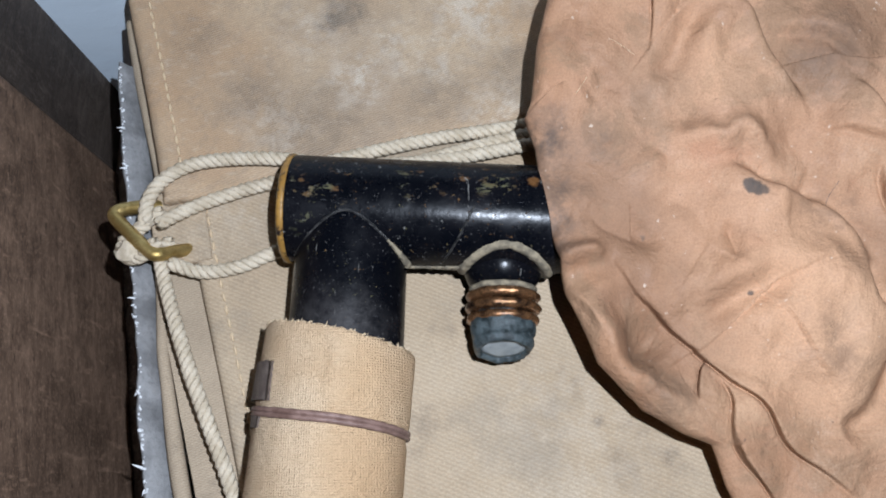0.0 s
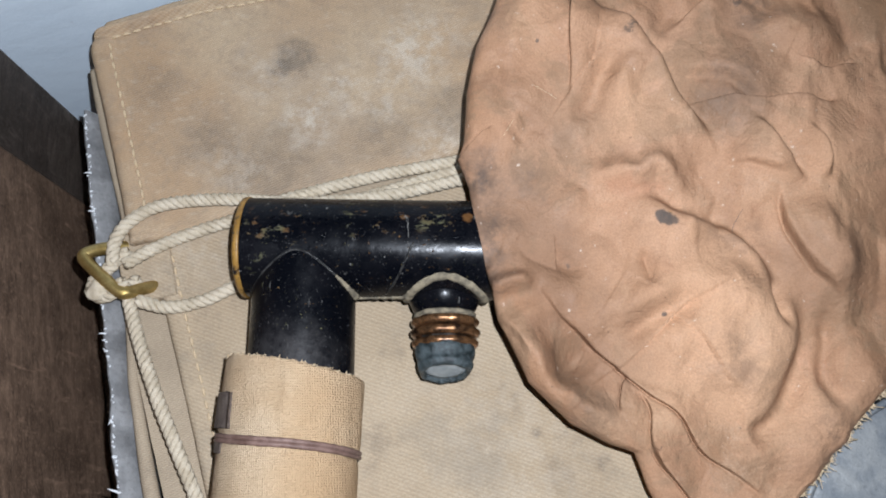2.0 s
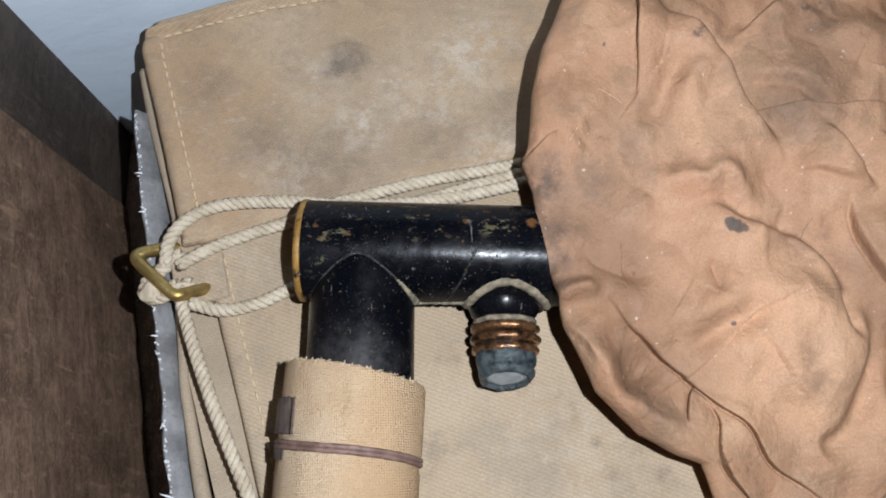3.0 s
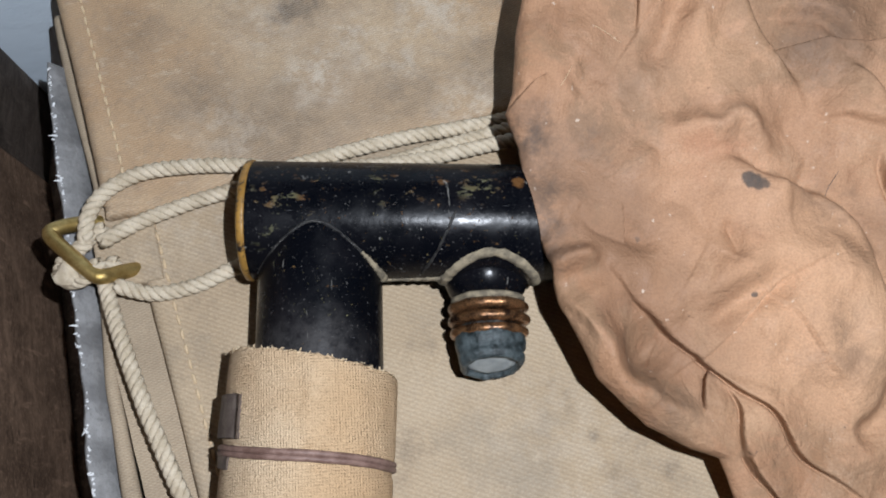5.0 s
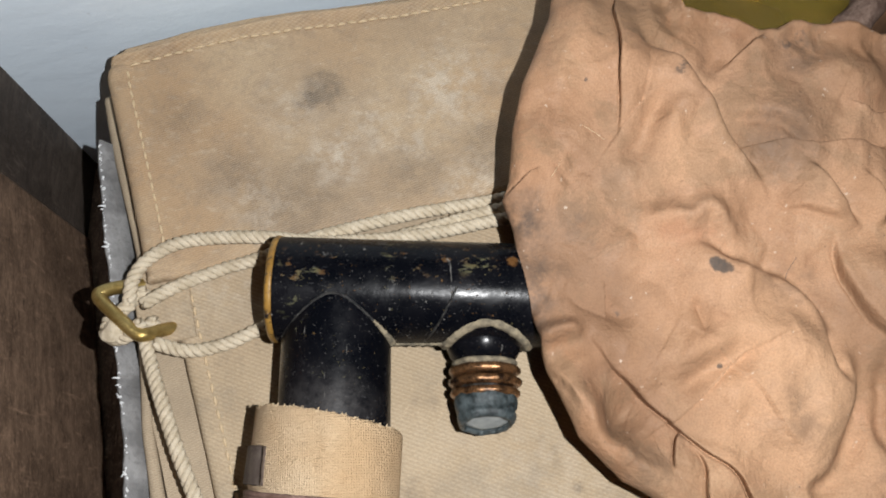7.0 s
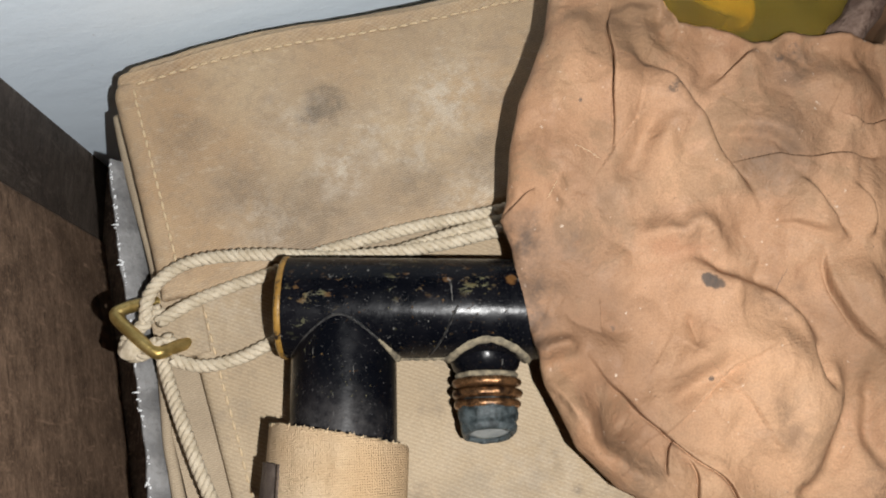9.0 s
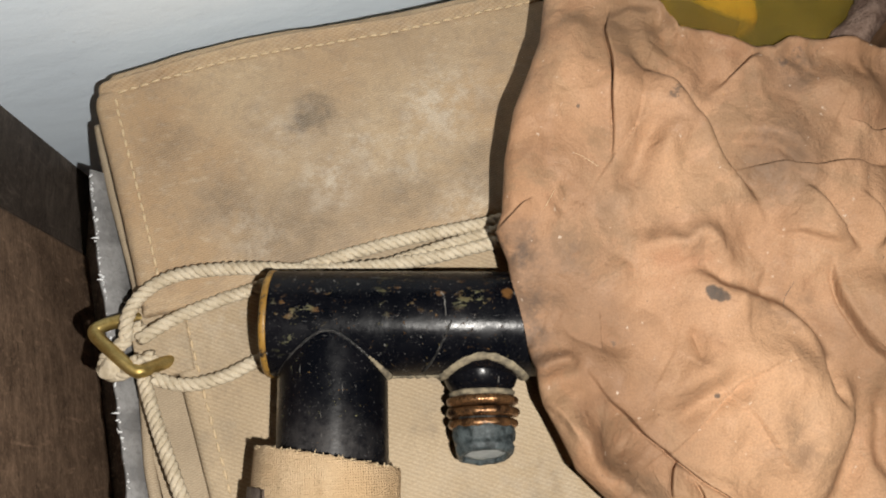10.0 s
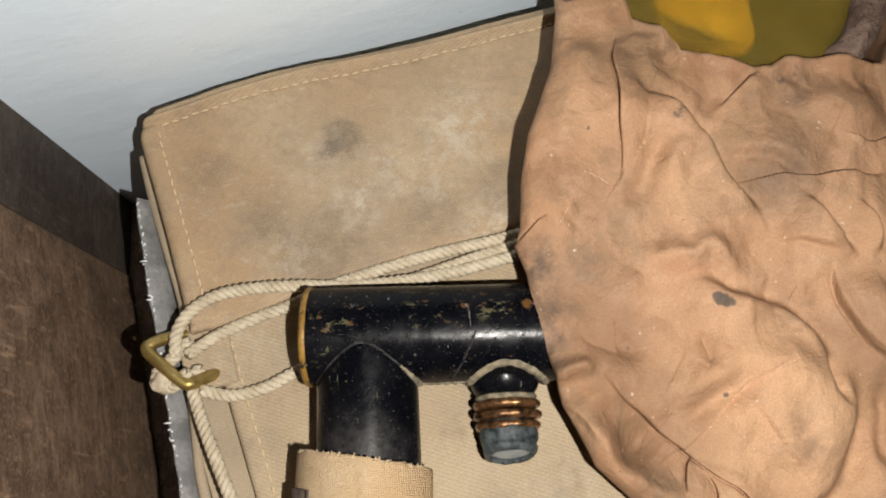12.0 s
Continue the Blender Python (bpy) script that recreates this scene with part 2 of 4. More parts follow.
def make_black_enamel():
    m = Nodes("black_enamel", 0.2, 0.0, 0.12)
    c = m.mix(m.ramp(m.noise(40, 4), 0.4, 0.7), (0.0016, 0.0020, 0.0034), (0.0045, 0.0045, 0.0060))
    chip = m.math("MULTIPLY", m.ramp(m.noise(640, 4, 0.65), 0.65, 0.69), m.ramp(m.noise(60, 3, 0.5), 0.42, 0.60))
    flake = m.ramp(m.noise(300, 5, 0.68, m.stretch((0.55, 1, 1))), 0.57, 0.62)
    for x, y, r in ((-0.001, 0.1375, 0.009), (0.008, 0.1365, 0.006), (0.021, 0.1345, 0.006), (-0.038, 0.132, 0.010), (-0.030, 0.133, 0.006), (0.012, 0.1345, 0.004)):
        chip = m.math("MAXIMUM", chip, m.math("MULTIPLY", m.blob(x, y, r, 0.6, 0.6), m.math("MULTIPLY", flake, 0.75)))
    tint = m.mix(m.ramp(m.noise(70, 2), 0.4, 0.6), (0.10, 0.052, 0.02), (0.115, 0.11, 0.058))
    c = m.mix(chip, c, tint)
    bare = m.blob(0.0325, 0.1340, 0.0017, 0.9, 0.3)
    c = m.mix(bare, c, (0.11, 0.052, 0.018))
    dust = m.math("MULTIPLY", m.ramp(m.noise(1300, 2, 0.6), 0.64, 0.76), 0.30)
    c = m.mix(dust, c, (0.23, 0.22, 0.21))
    scratch = m.ramp(m.noise(500, 3, 0.6, m.stretch((1, 0.1, 1), (0, 0, 25))), 0.67, 0.71)
    c = m.mix(m.math("MULTIPLY", scratch, 0.5), c, (0.25, 0.24, 0.22))
    hair = m.ramp(m.noise(420, 4, 0.65, m.stretch((0.12, 1, 1), (0, 0, -20))), 0.68, 0.72)
    c = m.mix(m.math("MULTIPLY", hair, 0.35), c, (0.20, 0.20, 0.21))
    # dust film by the sleeve; its grey also paints in the arm's broad sheen
    film_sheen = m.math("MULTIPLY", m.blob(-0.029, 0.088, 0.010, 0.8, 0.9), m.ramp(m.noise(300, 6, 0.75), 0.3, 0.65, (0.1, 0.5)))
    c = m.mix(film_sheen, c, (0.085, 0.08, 0.078))
    rough = m.ramp(m.noise(110, 5, 0.65), 0.3, 0.75, (0.19, 0.44))
    n = m.bump(m.noise(230, 4), 0.0003, 0.35)
    n = m.bump(chip, 0.0002, 0.7, n)
    return m.done(c, n, rough)


def make_plain(name, a, b, scale, rough=0.7, metal=0.0, bump=0.0004, rough2=None, spec=0.35):
    m = Nodes(name, rough, metal, spec)
    c = m.mix(m.ramp(m.noise(scale, 5, 0.65), 0.35, 0.65), a, b)
    fine = m.noise(scale * 9, 4, 0.7)
    c = m.mix(m.ramp(fine, 0.5, 0.8, (0, 0.5)), c, tuple(v * 0.45 for v in a))
    n = m.bump(m.noise(scale * 4, 5, 0.65), bump, 0.7)
    return m.done(c, n, m.ramp(fine, 0.3, 0.7, (rough, rough2 or rough)))


def make_sleeve_cloth():
    m = Nodes("stockinette_cloth", 0.92, 0.0, 0.12)
    c = m.mix(m.ramp(m.noise(26, 5), 0.36, 0.64), (0.52, 0.380, 0.238), (0.63, 0.485, 0.325))
    c = m.mix(m.ramp(m.noise(70, 5, 0.7), 0.56, 0.76, (0, 0.6)), c, (0.42, 0.28, 0.15))
    for x, y, r, s in ((-0.016, 0.075, 0.014, 0.6), (-0.018, 0.050, 0.018, 0.6), (-0.016, 0.035, 0.016, 0.5), (-0.045, 0.080, 0.010, 0.3)):
        c = m.mix(m.math("MULTIPLY", m.blob(x, y, r, 0.8, 0.9), s), c, (0.50, 0.32, 0.165))
    grid = m.math("MULTIPLY", m.wave(430, None, 2.0, 3, 8, "X"), m.wave(400, None, 2.0, 3, 8, "Y"))
    knit = m.math("ADD", m.math("MULTIPLY", m.noise(1500, 3, 0.6), m.noise(1300, 3, 0.6, m.stretch((0.45, 1, 1)))), m.math("MULTIPLY", grid, 0.26))
    c = m.mix(m.ramp(knit, 0.13, 0.36, (0.45, 0.0)), c, (0.40, 0.28, 0.16))
    hair = m.ramp(m.noise(240, 5, 0.7, None, 2.5), 0.66, 0.72, (0, 0.35))
    c = m.mix(hair, c, (0.33, 0.25, 0.17))
    n = m.bump(knit, 0.0014, 1.0)
    n = m.bump(m.noise(110, 5), 0.0012, 0.5, n)
    return m.done(c, n)


def make_lens():
    m = Nodes("amber_celluloid", 0.10, 0.0, 0.5)
    m.bsdf.inputs["Transmission Weight"].default_value = 0.85
    m.bsdf.inputs["IOR"].default_value = 1.15
    c = m.mix(m.ramp(m.noise(35, 4), 0.35, 0.7), (0.34, 0.260, 0.070), (0.43, 0.330, 0.095))
    return m.done(c, m.bump(m.noise(120, 3), 0.0003, 0.2), m.ramp(m.noise(90, 4), 0.4, 0.7, (0.08, 0.22)))


def make_ochre():
    m = Nodes("worn_ochre_lacquer", 0.4, 0.0, 0.4)
    c = m.mix(m.ramp(m.noise(120, 4), 0.35, 0.65), (0.19, 0.10, 0.020), (0.33, 0.185, 0.040))
    worn = m.ramp(m.noise(230, 5, 0.7), 0.50, 0.62)
    c = m.mix(worn, c, (0.008, 0.008, 0.01))
    return m.done(c, m.bump(worn, 0.0002, 0.6))


FACE = make_facepiece_cloth()
WOOD = make_wood("dark_stained_wood", (0.122, 0.077, 0.051), (0.270, 0.177, 0.118))
BATTEN = make_wood("dark_batten_wood", (0.056, 0.043, 0.035), (0.098, 0.078, 0.063))
PAINT = make_wall_paint()
ENAMEL = make_black_enamel()
OCHRE = make_ochre()
BRASS = make_plain("aged_brass", (0.38, 0.27, 0.09), (0.55, 0.42, 0.17), 150, 0.34, 0.9, 0.0003, 0.5)
COPPER = make_plain("tarnished_copper_wire", (0.022, 0.013, 0.010), (0.33, 0.170, 0.075), 170, 0.12, 0.7, 0.0003, 0.45)
RUBBER = make_plain("perished_grey_rubber", (0.014, 0.019, 0.020), (0.075, 0.092, 0.096), 300, 0.2, 0.0, 0.0005, 0.6)
RUBBER_CORE = make_plain("pale_rubber_core", (0.27, 0.30, 0.31), (0.38, 0.41, 0.41), 260, 0.6)
GRIME = make_plain("dried_solder_grime", (0.27, 0.225, 0.15), (0.115, 0.098, 0.07), 300, 0.9, 0.0, 0.0004)
SEAM = make_plain("worn_solder_seam", (0.004, 0.004, 0.005), (0.045, 0.043, 0.040), 500, 0.28, 0.0, 0.0005)
CORD = make_plain("white_cotton_cord", (0.46, 0.385, 0.275), (0.60, 0.52, 0.395), 160, 0.95, 0.0, 0.0009, None, 0.1)
THREAD = make_plain("pale_thread", (0.56, 0.42, 0.255), (0.68, 0.54, 0.36), 900, 0.9)
SLEEVE = make_sleeve_cloth()
TAPE = make_plain("dark_tape", (0.085, 0.065, 0.055), (0.155, 0.125, 0.105), 180, 0.5, 0.0, 0.0004, 0.7)
BAND = make_plain("brown_binding", (0.12, 0.07, 0.055), (0.21, 0.135, 0.11), 220, 0.42, 0.0, 0.0004, 0.6)
RIM = make_plain("wrinkled_grey_leather", (0.085, 0.048, 0.034), (0.205, 0.140, 0.108), 110, 0.55, 0.0, 0.003, 0.75)
# white cloth coloured dark grey, standing in for the dimness beside the bag
LINING = make_plain("dimmed_grey_lining", (0.145, 0.143, 0.142), (0.27, 0.267, 0.264), 70, 0.55, 0.0, 0.0012, 0.75)
FRAY = make_plain("white_fibre", (0.66, 0.67, 0.68), (0.74, 0.75, 0.76), 200, 0.85)
INNER = make_plain("olive_inner_cloth", (0.07, 0.065, 0.026), (0.115, 0.10, 0.038), 40, 0.8)
PAD = make_plain("yellow_pad", (0.62, 0.40, 0.06), (0.72, 0.50, 0.10), 45, 0.6)
TIN = make_plain("mottled_zinc", (0.17, 0.185, 0.20), (0.30, 0.305, 0.30), 55, 0.5, 0.35, 0.0006, 0.7)
LENS = make_lens()


# ---- mesh helpers ----
def mesh_object(name, verts, faces, material, smooth=True):
    me = bpy.data.meshes.new(name)
    me.from_pydata([tuple(map(float, v)) for v in verts], [], faces)
    me.update()
    if smooth:
        me.polygons.foreach_set("use_smooth", [True] * len(me.polygons))
    me.materials.append(material)
    return new(name, me)


def under(ob, parent):
    ob.parent = parent
    ob.matrix_parent_inverse = Matrix.Translation(-Vector(base_of[parent.name]))
    return ob


base_of = {}


def thing(name, base, label, category, group="", kind=""):
    e = new(name)
    e.location = base
    e.empty_display_size = 0.02
    base_of[name] = base
    return tagged(e, label, category, group, kind)


def part(name, verts, faces, material, parent, label="", smooth=True):
    ob = mesh_object(name, verts, faces, material, smooth)
    under(ob, parent)
    base_of[ob.name] = (0, 0, 0)
    return tagged(ob, label)


def box(x0, x1, y0, y1, z0, z1, bevel=0.0015):
    bm = bmesh.new()
    bmesh.ops.create_cube(bm, size=1)
    for v in bm.verts:
        v.co = Vector((x0 + (v.co.x + 0.5) * (x1 - x0), y0 + (v.co.y + 0.5) * (y1 - y0), z0 + (v.co.z + 0.5) * (z1 - z0)))
    bmesh.ops.bevel(bm, geom=bm.edges[:], offset=bevel, segments=2, affect="EDGES", profile=0.5)
    bm.verts.index_update()
    out = [v.co.copy() for v in bm.verts], [[v.index for v in f.verts] for f in bm.faces]
    bm.free()
    return out


def smooth_path(points, n):
    """n points along a smooth curve through the given ones, evenly spaced."""
    p = np.array(points, float)
    q = np.vstack([2 * p[0] - p[1], p, 2 * p[-1] - p[-2]])
    fine = []
    for i in range(1, len(q) - 2):
        for t in np.linspace(0, 1, 24, endpoint=False):
            a, b, c, d = q[i - 1], q[i], q[i + 1], q[i + 2]
            fine.append(0.5 * (2 * b + (c - a) * t + (2 * a - 5 * b + 4 * c - d) * t * t + (3 * b - a - 3 * c + d) * t ** 3))
    fine.append(p[-1])
    fine = np.array(fine)
    s = np.concatenate([[0], np.cumsum(np.linalg.norm(np.diff(fine, axis=0), axis=1))])
    u = np.linspace(0, s[-1], n)
    return np.stack([np.interp(u, s, fine[:, k]) for k in range(3)], 1), s[-1]


def frames_along(path):
    t = np.gradient(path, axis=0)
    t /= np.linalg.norm(t, axis=1)[:, None]
    up = np.array([0, 0, 1.0]) if abs(t[0][2]) < 0.9 else np.array([1.0, 0, 0])
    n = []
    for d in t:
        up = up - d * (up @ d)
        up = up / np.linalg.norm(up)
        n.append(up)
    n = np.array(n)
    return t, n, np.cross(t, n)


def sweep(path, radius, sides=10, closed=False, caps=True, jitter=0.0):
    path = np.asarray(path, float)
    t, n, b = frames_along(path)
    r = np.broadcast_to(radius, (len(path),))
    verts, faces = [], []
    for i, p in enumerate(path):
        for k in range(sides):
            a = 2 * math.pi * k / sides
            w = r[i] * (1 + jitter * random.uniform(-1, 1))
            verts.append(p + w * (math.cos(a) * n[i] + math.sin(a) * b[i]))
    m = len(path)
    for i in range(m if closed else m - 1):
        for k in range(sides):
            j = (i + 1) % m
            faces.append((i * sides + k, i * sides + (k + 1) % sides, j * sides + (k + 1) % sides, j * sides + k))
    if caps and not closed:
        faces.append(tuple(range(sides))[::-1])
        faces.append(tuple((m - 1) * sides + k for k in range(sides)))
    return verts, faces


def lathe(origin, axis, profile, sides=48, wobble=0.0):
    """Turn a profile of (distance along axis, radius) round the axis."""
    axis = np.array(axis, float) / np.linalg.norm(axis)
    ref = np.array([0, 0, 1.0]) if abs(axis[2]) < 0.9 else np.array([1.0, 0, 0])
    n = ref - axis * (ref @ axis)
    n /= np.linalg.norm(n)
    b = np.cross(axis, n)
    verts, faces = [], []
    for i, (d, r) in enumerate(profile):
        for k in range(sides):
            a = 2 * math.pi * k / sides
            w = r
            if wobble:
                w = r + wobble * noise.noise((3 * math.cos(a), 3 * math.sin(a), d * 60))
            verts.append(np.array(origin) + axis * d + w * (math.cos(a) * n + math.sin(a) * b))
    for i in range(len(profile) - 1):
        for k in range(sides):
            faces.append((i * sides + k, i * sides + (k + 1) % sides, (i + 1) * sides + (k + 1) % sides, (i + 1) * sides + k))
    faces.append(tuple(range(sides))[::-1])
    faces.append(tuple((len(profile) - 1) * sides + k for k in range(sides)))
    return verts, faces


def rope(points, radius, pitch=0.0085, strands=3, per_metre=2600, sides=7):
    """A laid cord: strands wound round the path."""
    rough, length = smooth_path(points, 40)
    n = max(16, int(length * per_metre))
    path, length = smooth_path(points, n)
    t, nn, bb = frames_along(path)
    s = np.linspace(0, length, n)
    made = []
    for k in range(strands):
        a = 2 * math.pi * (s / pitch + k / strands)
        centre = path + radius * 0.54 * (np.cos(a)[:, None] * nn + np.sin(a)[:, None] * bb)
        made.append(sweep(centre, radius * 0.53, sides, jitter=0.05))
    return made


def fbm(x, y, scale, octaves=4, seed=0.0):
    total, amp, f = 0.0, 1.0, scale
    for _ in range(octaves):
        total += amp * noise.noise((x * f, y * f, seed))
        amp, f = amp * 0.5, f * 2.0
    return total


def spread(lo, hi, n, r):
    """Places from lo to hi, close together within r of either end."""
    e = r * np.array([0.0, 0.06, 0.2, 0.42, 0.7])
    return np.concatenate([lo + e, np.linspace(lo + r, hi - r, n), hi - e[::-1]])


def sheet(v0, v1, nv, left, right, nu, height, r, drop, tuck=0.0, to_world=None):
    """A cloth surface over rows v0..v1 between left(v) and right(v), with rounded edges and a skirt that falls by drop."""
    vs = spread(v0, v1, nv, r)
    rows = []
    for v in vs:
        a, b = left(v), right(v)
        us = spread(a, b, nu, r)
        row = []
        for u in us:
            e = min(u - a, b - u, v - v0, v1 - v)
            z = height(u, v, e)
            if e < r:
                z -= r - math.sqrt(max(0.0, r * r - (r - e) ** 2))
            row.append((u, v, z))
        rows.append(row)
    verts = [p for row in rows for p in row]
    m, n = len(vs), len(rows[0])
    faces = [(i * n + j, i * n + j + 1, (i + 1) * n + j + 1, (i + 1) * n + j) for i in range(m - 1) for j in range(n - 1)]
    ring = [j for j in range(n)] + [i * n + n - 1 for i in range(1, m)] + [(m - 1) * n + j for j in range(n - 2, -1, -1)] + [i * n for i in range(m - 2, 0, -1)]
    base = len(verts)
    cu = sum(verts[k][0] for k in ring) / len(ring)
    cv = sum(verts[k][1] for k in ring) / len(ring)
    for k in ring:
        u, v, z = verts[k]
        d = math.hypot(cu - u, cv - v)
        verts.append((u + tuck * (cu - u) / d, v + tuck * (cv - v) / d, z - drop))
    q = len(ring)
    faces += [(ring[(k + 1) % q], ring[k], base + k, base + (k + 1) % q) for k in range(q)]
    if to_world:
        verts = [to_world(*p) for p in verts]
    return verts, faces


# ---- the corner: shelf board, wooden side, painted wall ----
FLOOR_Z = 0.03
VIEW_SHEAR = -0.057


def view_sheared(verts, faces):
    """Shears boards and wall forward as they rise, so their edges fit the camera's view."""
    return [Vector((v[0], v[1] + VIEW_SHEAR * (v[2] - 0.05), v[2])) for v in verts], faces


shelf = tagged(mesh_object("floor", *box(-0.22, 0.62, -0.45, 0.44, FLOOR_Z - 0.025, FLOOR_Z), WOOD, False), "dark stained wooden shelf board under the bag", "shelf", kind="structure")
SEAM_X, SEAM_Y = -0.1700, 0.2052
wv, wf = box(-0.025, 0.0, -0.65, -0.0004, FLOOR_Z, 0.252, 0.0018)
SIDE_TURN = Matrix.Translation((SEAM_X, SEAM_Y, 0)) @ Matrix.Rotation(radians(9.0), 4, "Z")
side = tagged(mesh_object("wall_west", *view_sheared([SIDE_TURN @ v for v in wv], wf), WOOD, False), "dark brown stained wooden side board with fine scratches", "wall", kind="structure")
batten = tagged(mesh_object("trim", *view_sheared(*box(SEAM_X - 0.025, SEAM_X - 0.0015, SEAM_Y + 0.0004, 0.33, FLOOR_Z, 0.252, 0.001)), BATTEN, False), "darker wooden edge strip beside the painted wall", "trim", kind="structure")
wv, wf = box(-0.10, 0.80, 0.0, 0.03, FLOOR_Z, 0.250, 0.001)
WALL_TURN = Matrix.Translation((-0.1705, 0.2495, 0)) @ Matrix.Rotation(radians(13.5), 4, "Z")
wall = tagged(mesh_object("wall_north", *view_sheared([WALL_TURN @ v for v in wv], wf), PAINT, False), "white painted wall with faint lumps in the paint", "wall", kind="structure")

# ---- the canvas bag ----
TURN = radians(11.5)
CORNER = (-0.1215, 0.2345)


def bag_world(u, v, z):
    return (CORNER[0] + u * math.cos(TURN) - v * math.sin(TURN), CORNER[1] + u * math.sin(TURN) + v * math.cos(TURN), z)


BAG_W, BAG_H, BAG_TOP = 0.285, 0.29, 0.1362
bag = thing("canvas_bag", bag_world(BAG_W / 2, -BAG_H / 2, FLOOR_Z), "worn tan canvas haversack with stitched flap, lying on the shelf", "bag")


def side_width(v):
    """How far the body stands out beyond the flap's edge."""
    return 0.0046 + 0.0115 * min(1.0, max(0.0, (-v - 0.080) / 0.065))


def bag_shell():
    verts, faces = [], []
    levels = [0.0, 0.02, 0.06, 0.12, 0.2, 0.3, 0.4, 0.5, 0.6, 0.7, 0.8, 0.88, 0.94, 0.98, 1.0]
    outline = []
    n = 46
    for k in range(n):
        outline.append((0, -BAG_H * k / n))
    for k in range(n):
        outline.append((BAG_W * k / n, -BAG_H))
    for k in range(n):
        outline.append((BAG_W, -BAG_H + BAG_H * k / n))
    for k in range(n):
        outline.append((BAG_W - BAG_W * k / n, 0))
    m = len(outline)
    for h in levels:
        bulge = math.sin(math.pi * min(1, h * 0.96 + 0.02)) ** 0.7
        z = FLOOR_Z + h * (BAG_TOP - FLOOR_Z)
        for u, v in outline:
            du = dv = 0.0
            w = 0.0025 * fbm(u + h * 0.05, v, 24, 3, 3.0 + h)
            inset = 0.004 * (1 - min(1, h / 0.05)) + 0.002 * max(0, (h - 0.9) / 0.1) ** 2
            lean = -0.061 * v
            if u <= 1e-6:
                du = -(side_width(v) - 0.0010 + 0.001 * bulge + 0.5 * w) + inset
            elif u >= BAG_W - 1e-6:
                du = 0.010 * bulge + w - inset
            if v >= -1e-6:
                dv = 0.002 * bulge - inset
            elif v <= -BAG_H + 1e-6:
                dv = -(0.010 * bulge + w) + inset
            verts.append(bag_world(u + du + (lean if u < BAG_W / 2 else 0), v + dv, z))
    for i in range(len(levels) - 1):
        for k in range(m):
            faces.append((i * m + k, (i + 1) * m + k, (i + 1) * m + (k + 1) % m, i * m + (k + 1) % m)[::-1])
    faces.append(tuple((len(levels) - 1) * m + k for k in range(m)))
    faces.append(tuple(range(m))[::-1])
    return verts, faces


part("body", *bag_shell(), SIDE, bag, "greyish tan canvas body", False)


def hem(e, width, lift):
    """A turned and stitched edge: raised band, then a groove."""
    band = 1 / (1 + math.exp((e - width) / 0.0004))
    groove = math.exp(-((e - width) / 0.0011) ** 2)
    return lift * band - 0.0006 * groove


FLAP_LEN = 0.0893
FLAP_TOP = 0.0074


def flap_world(u, v, z):
    """The flap's upper edge bows outward beside the corner, and its lower edge sags there."""
    k = min(1.0, max(0.0, (0.060 - u) / 0.034))
    sag = 0.0058 * k * k * (3 - 2 * k) * min(1.0, max(0.0, (-v - 0.045) / 0.04))
    bow = 0.0046 * math.exp(-((u - 0.055) / 0.045) ** 2) * min(1.0, max(0.0, (v + 0.06) / 0.06))
    return bag_world(u, v + bow - sag, z)


def flap_left(v):
    r, e = 0.015, FLAP_TOP - v
    lean = -0.061 * v - 0.0020
    return lean + (r - math.sqrt(max(0, r * r - (r - e) ** 2)) if e < r else 0)


def flap_height(u, v, e):
    z = 0.1470 + 0.0012 * fbm(u, v, 26, 4, 1.0) - 0.0015 * math.exp(-((v + 0.05) / 0.03) ** 2)
    w = v - FLAP_TOP
    welt = 0.0018 * math.exp(-((w + 0.0050 + 0.0008 * math.sin(u * 45)) / 0.0014) ** 2) - 0.0012 * math.exp(-((w + 0.0030 + 0.001 * math.sin(u * 60)) / 0.0007) ** 2) - 0.0012 * math.exp(-((w + 0.0078) / 0.0009) ** 2)
    sides = min(u - flap_left(v), BAG_W + 0.003 - u, FLAP_TOP - v)
    return z + hem(sides, 0.0085, 0.0022) + hem(v + FLAP_LEN, 0.0030, 0.0005) + welt


part("flap", *sheet(-FLAP_LEN, FLAP_TOP, 150, flap_left, lambda v: BAG_W + 0.003, 150, flap_height, 0.0038, 0.006, 0.0015, flap_world), FLAP, bag, "stained tan canvas flap")


def front_left(v):
    return -0.061 * v + 0.0035


def front_height(u, v, e):
    return 0.1410 + 0.0012 * fbm(u, v, 22, 4, 5.0) + hem(e, 0.0075, 0.0014)


part("front_panel", *sheet(-BAG_H + 0.004, -0.0800, 120, front_left, lambda v: BAG_W - 0.002, 150, front_height, 0.003, 0.006, 0.0, bag_world), BODY, bag, "pale twill canvas front")


def rolled_edge():
    """The piped edge of the body under the flap."""
    pts = [bag_world(-0.061 * v - side_width(v) + 0.0008 * math.sin(v * 40), v, 0.1348 + 0.001 * math.sin(v * 55)) for v in np.linspace(-0.006, -0.28, 30)]
    path, _ = smooth_path(pts, 160)
    return sweep(path, 0.0026 + 0.0004 * np.sin(np.linspace(0, 21, 160)), 10)


part("piping", *rolled_edge(), SIDE, bag)

# stitches along the hems
sv, sf = sweep([(x, 0, 0.00035 * (1 - (x / 0.0018) ** 2)) for x in np.linspace(-0.0018, 0.0018, 7)], np.array([0.00022, 0.00045, 0.00055, 0.00058, 0.00055, 0.00045, 0.00022]), 6)
stitch_mesh = None


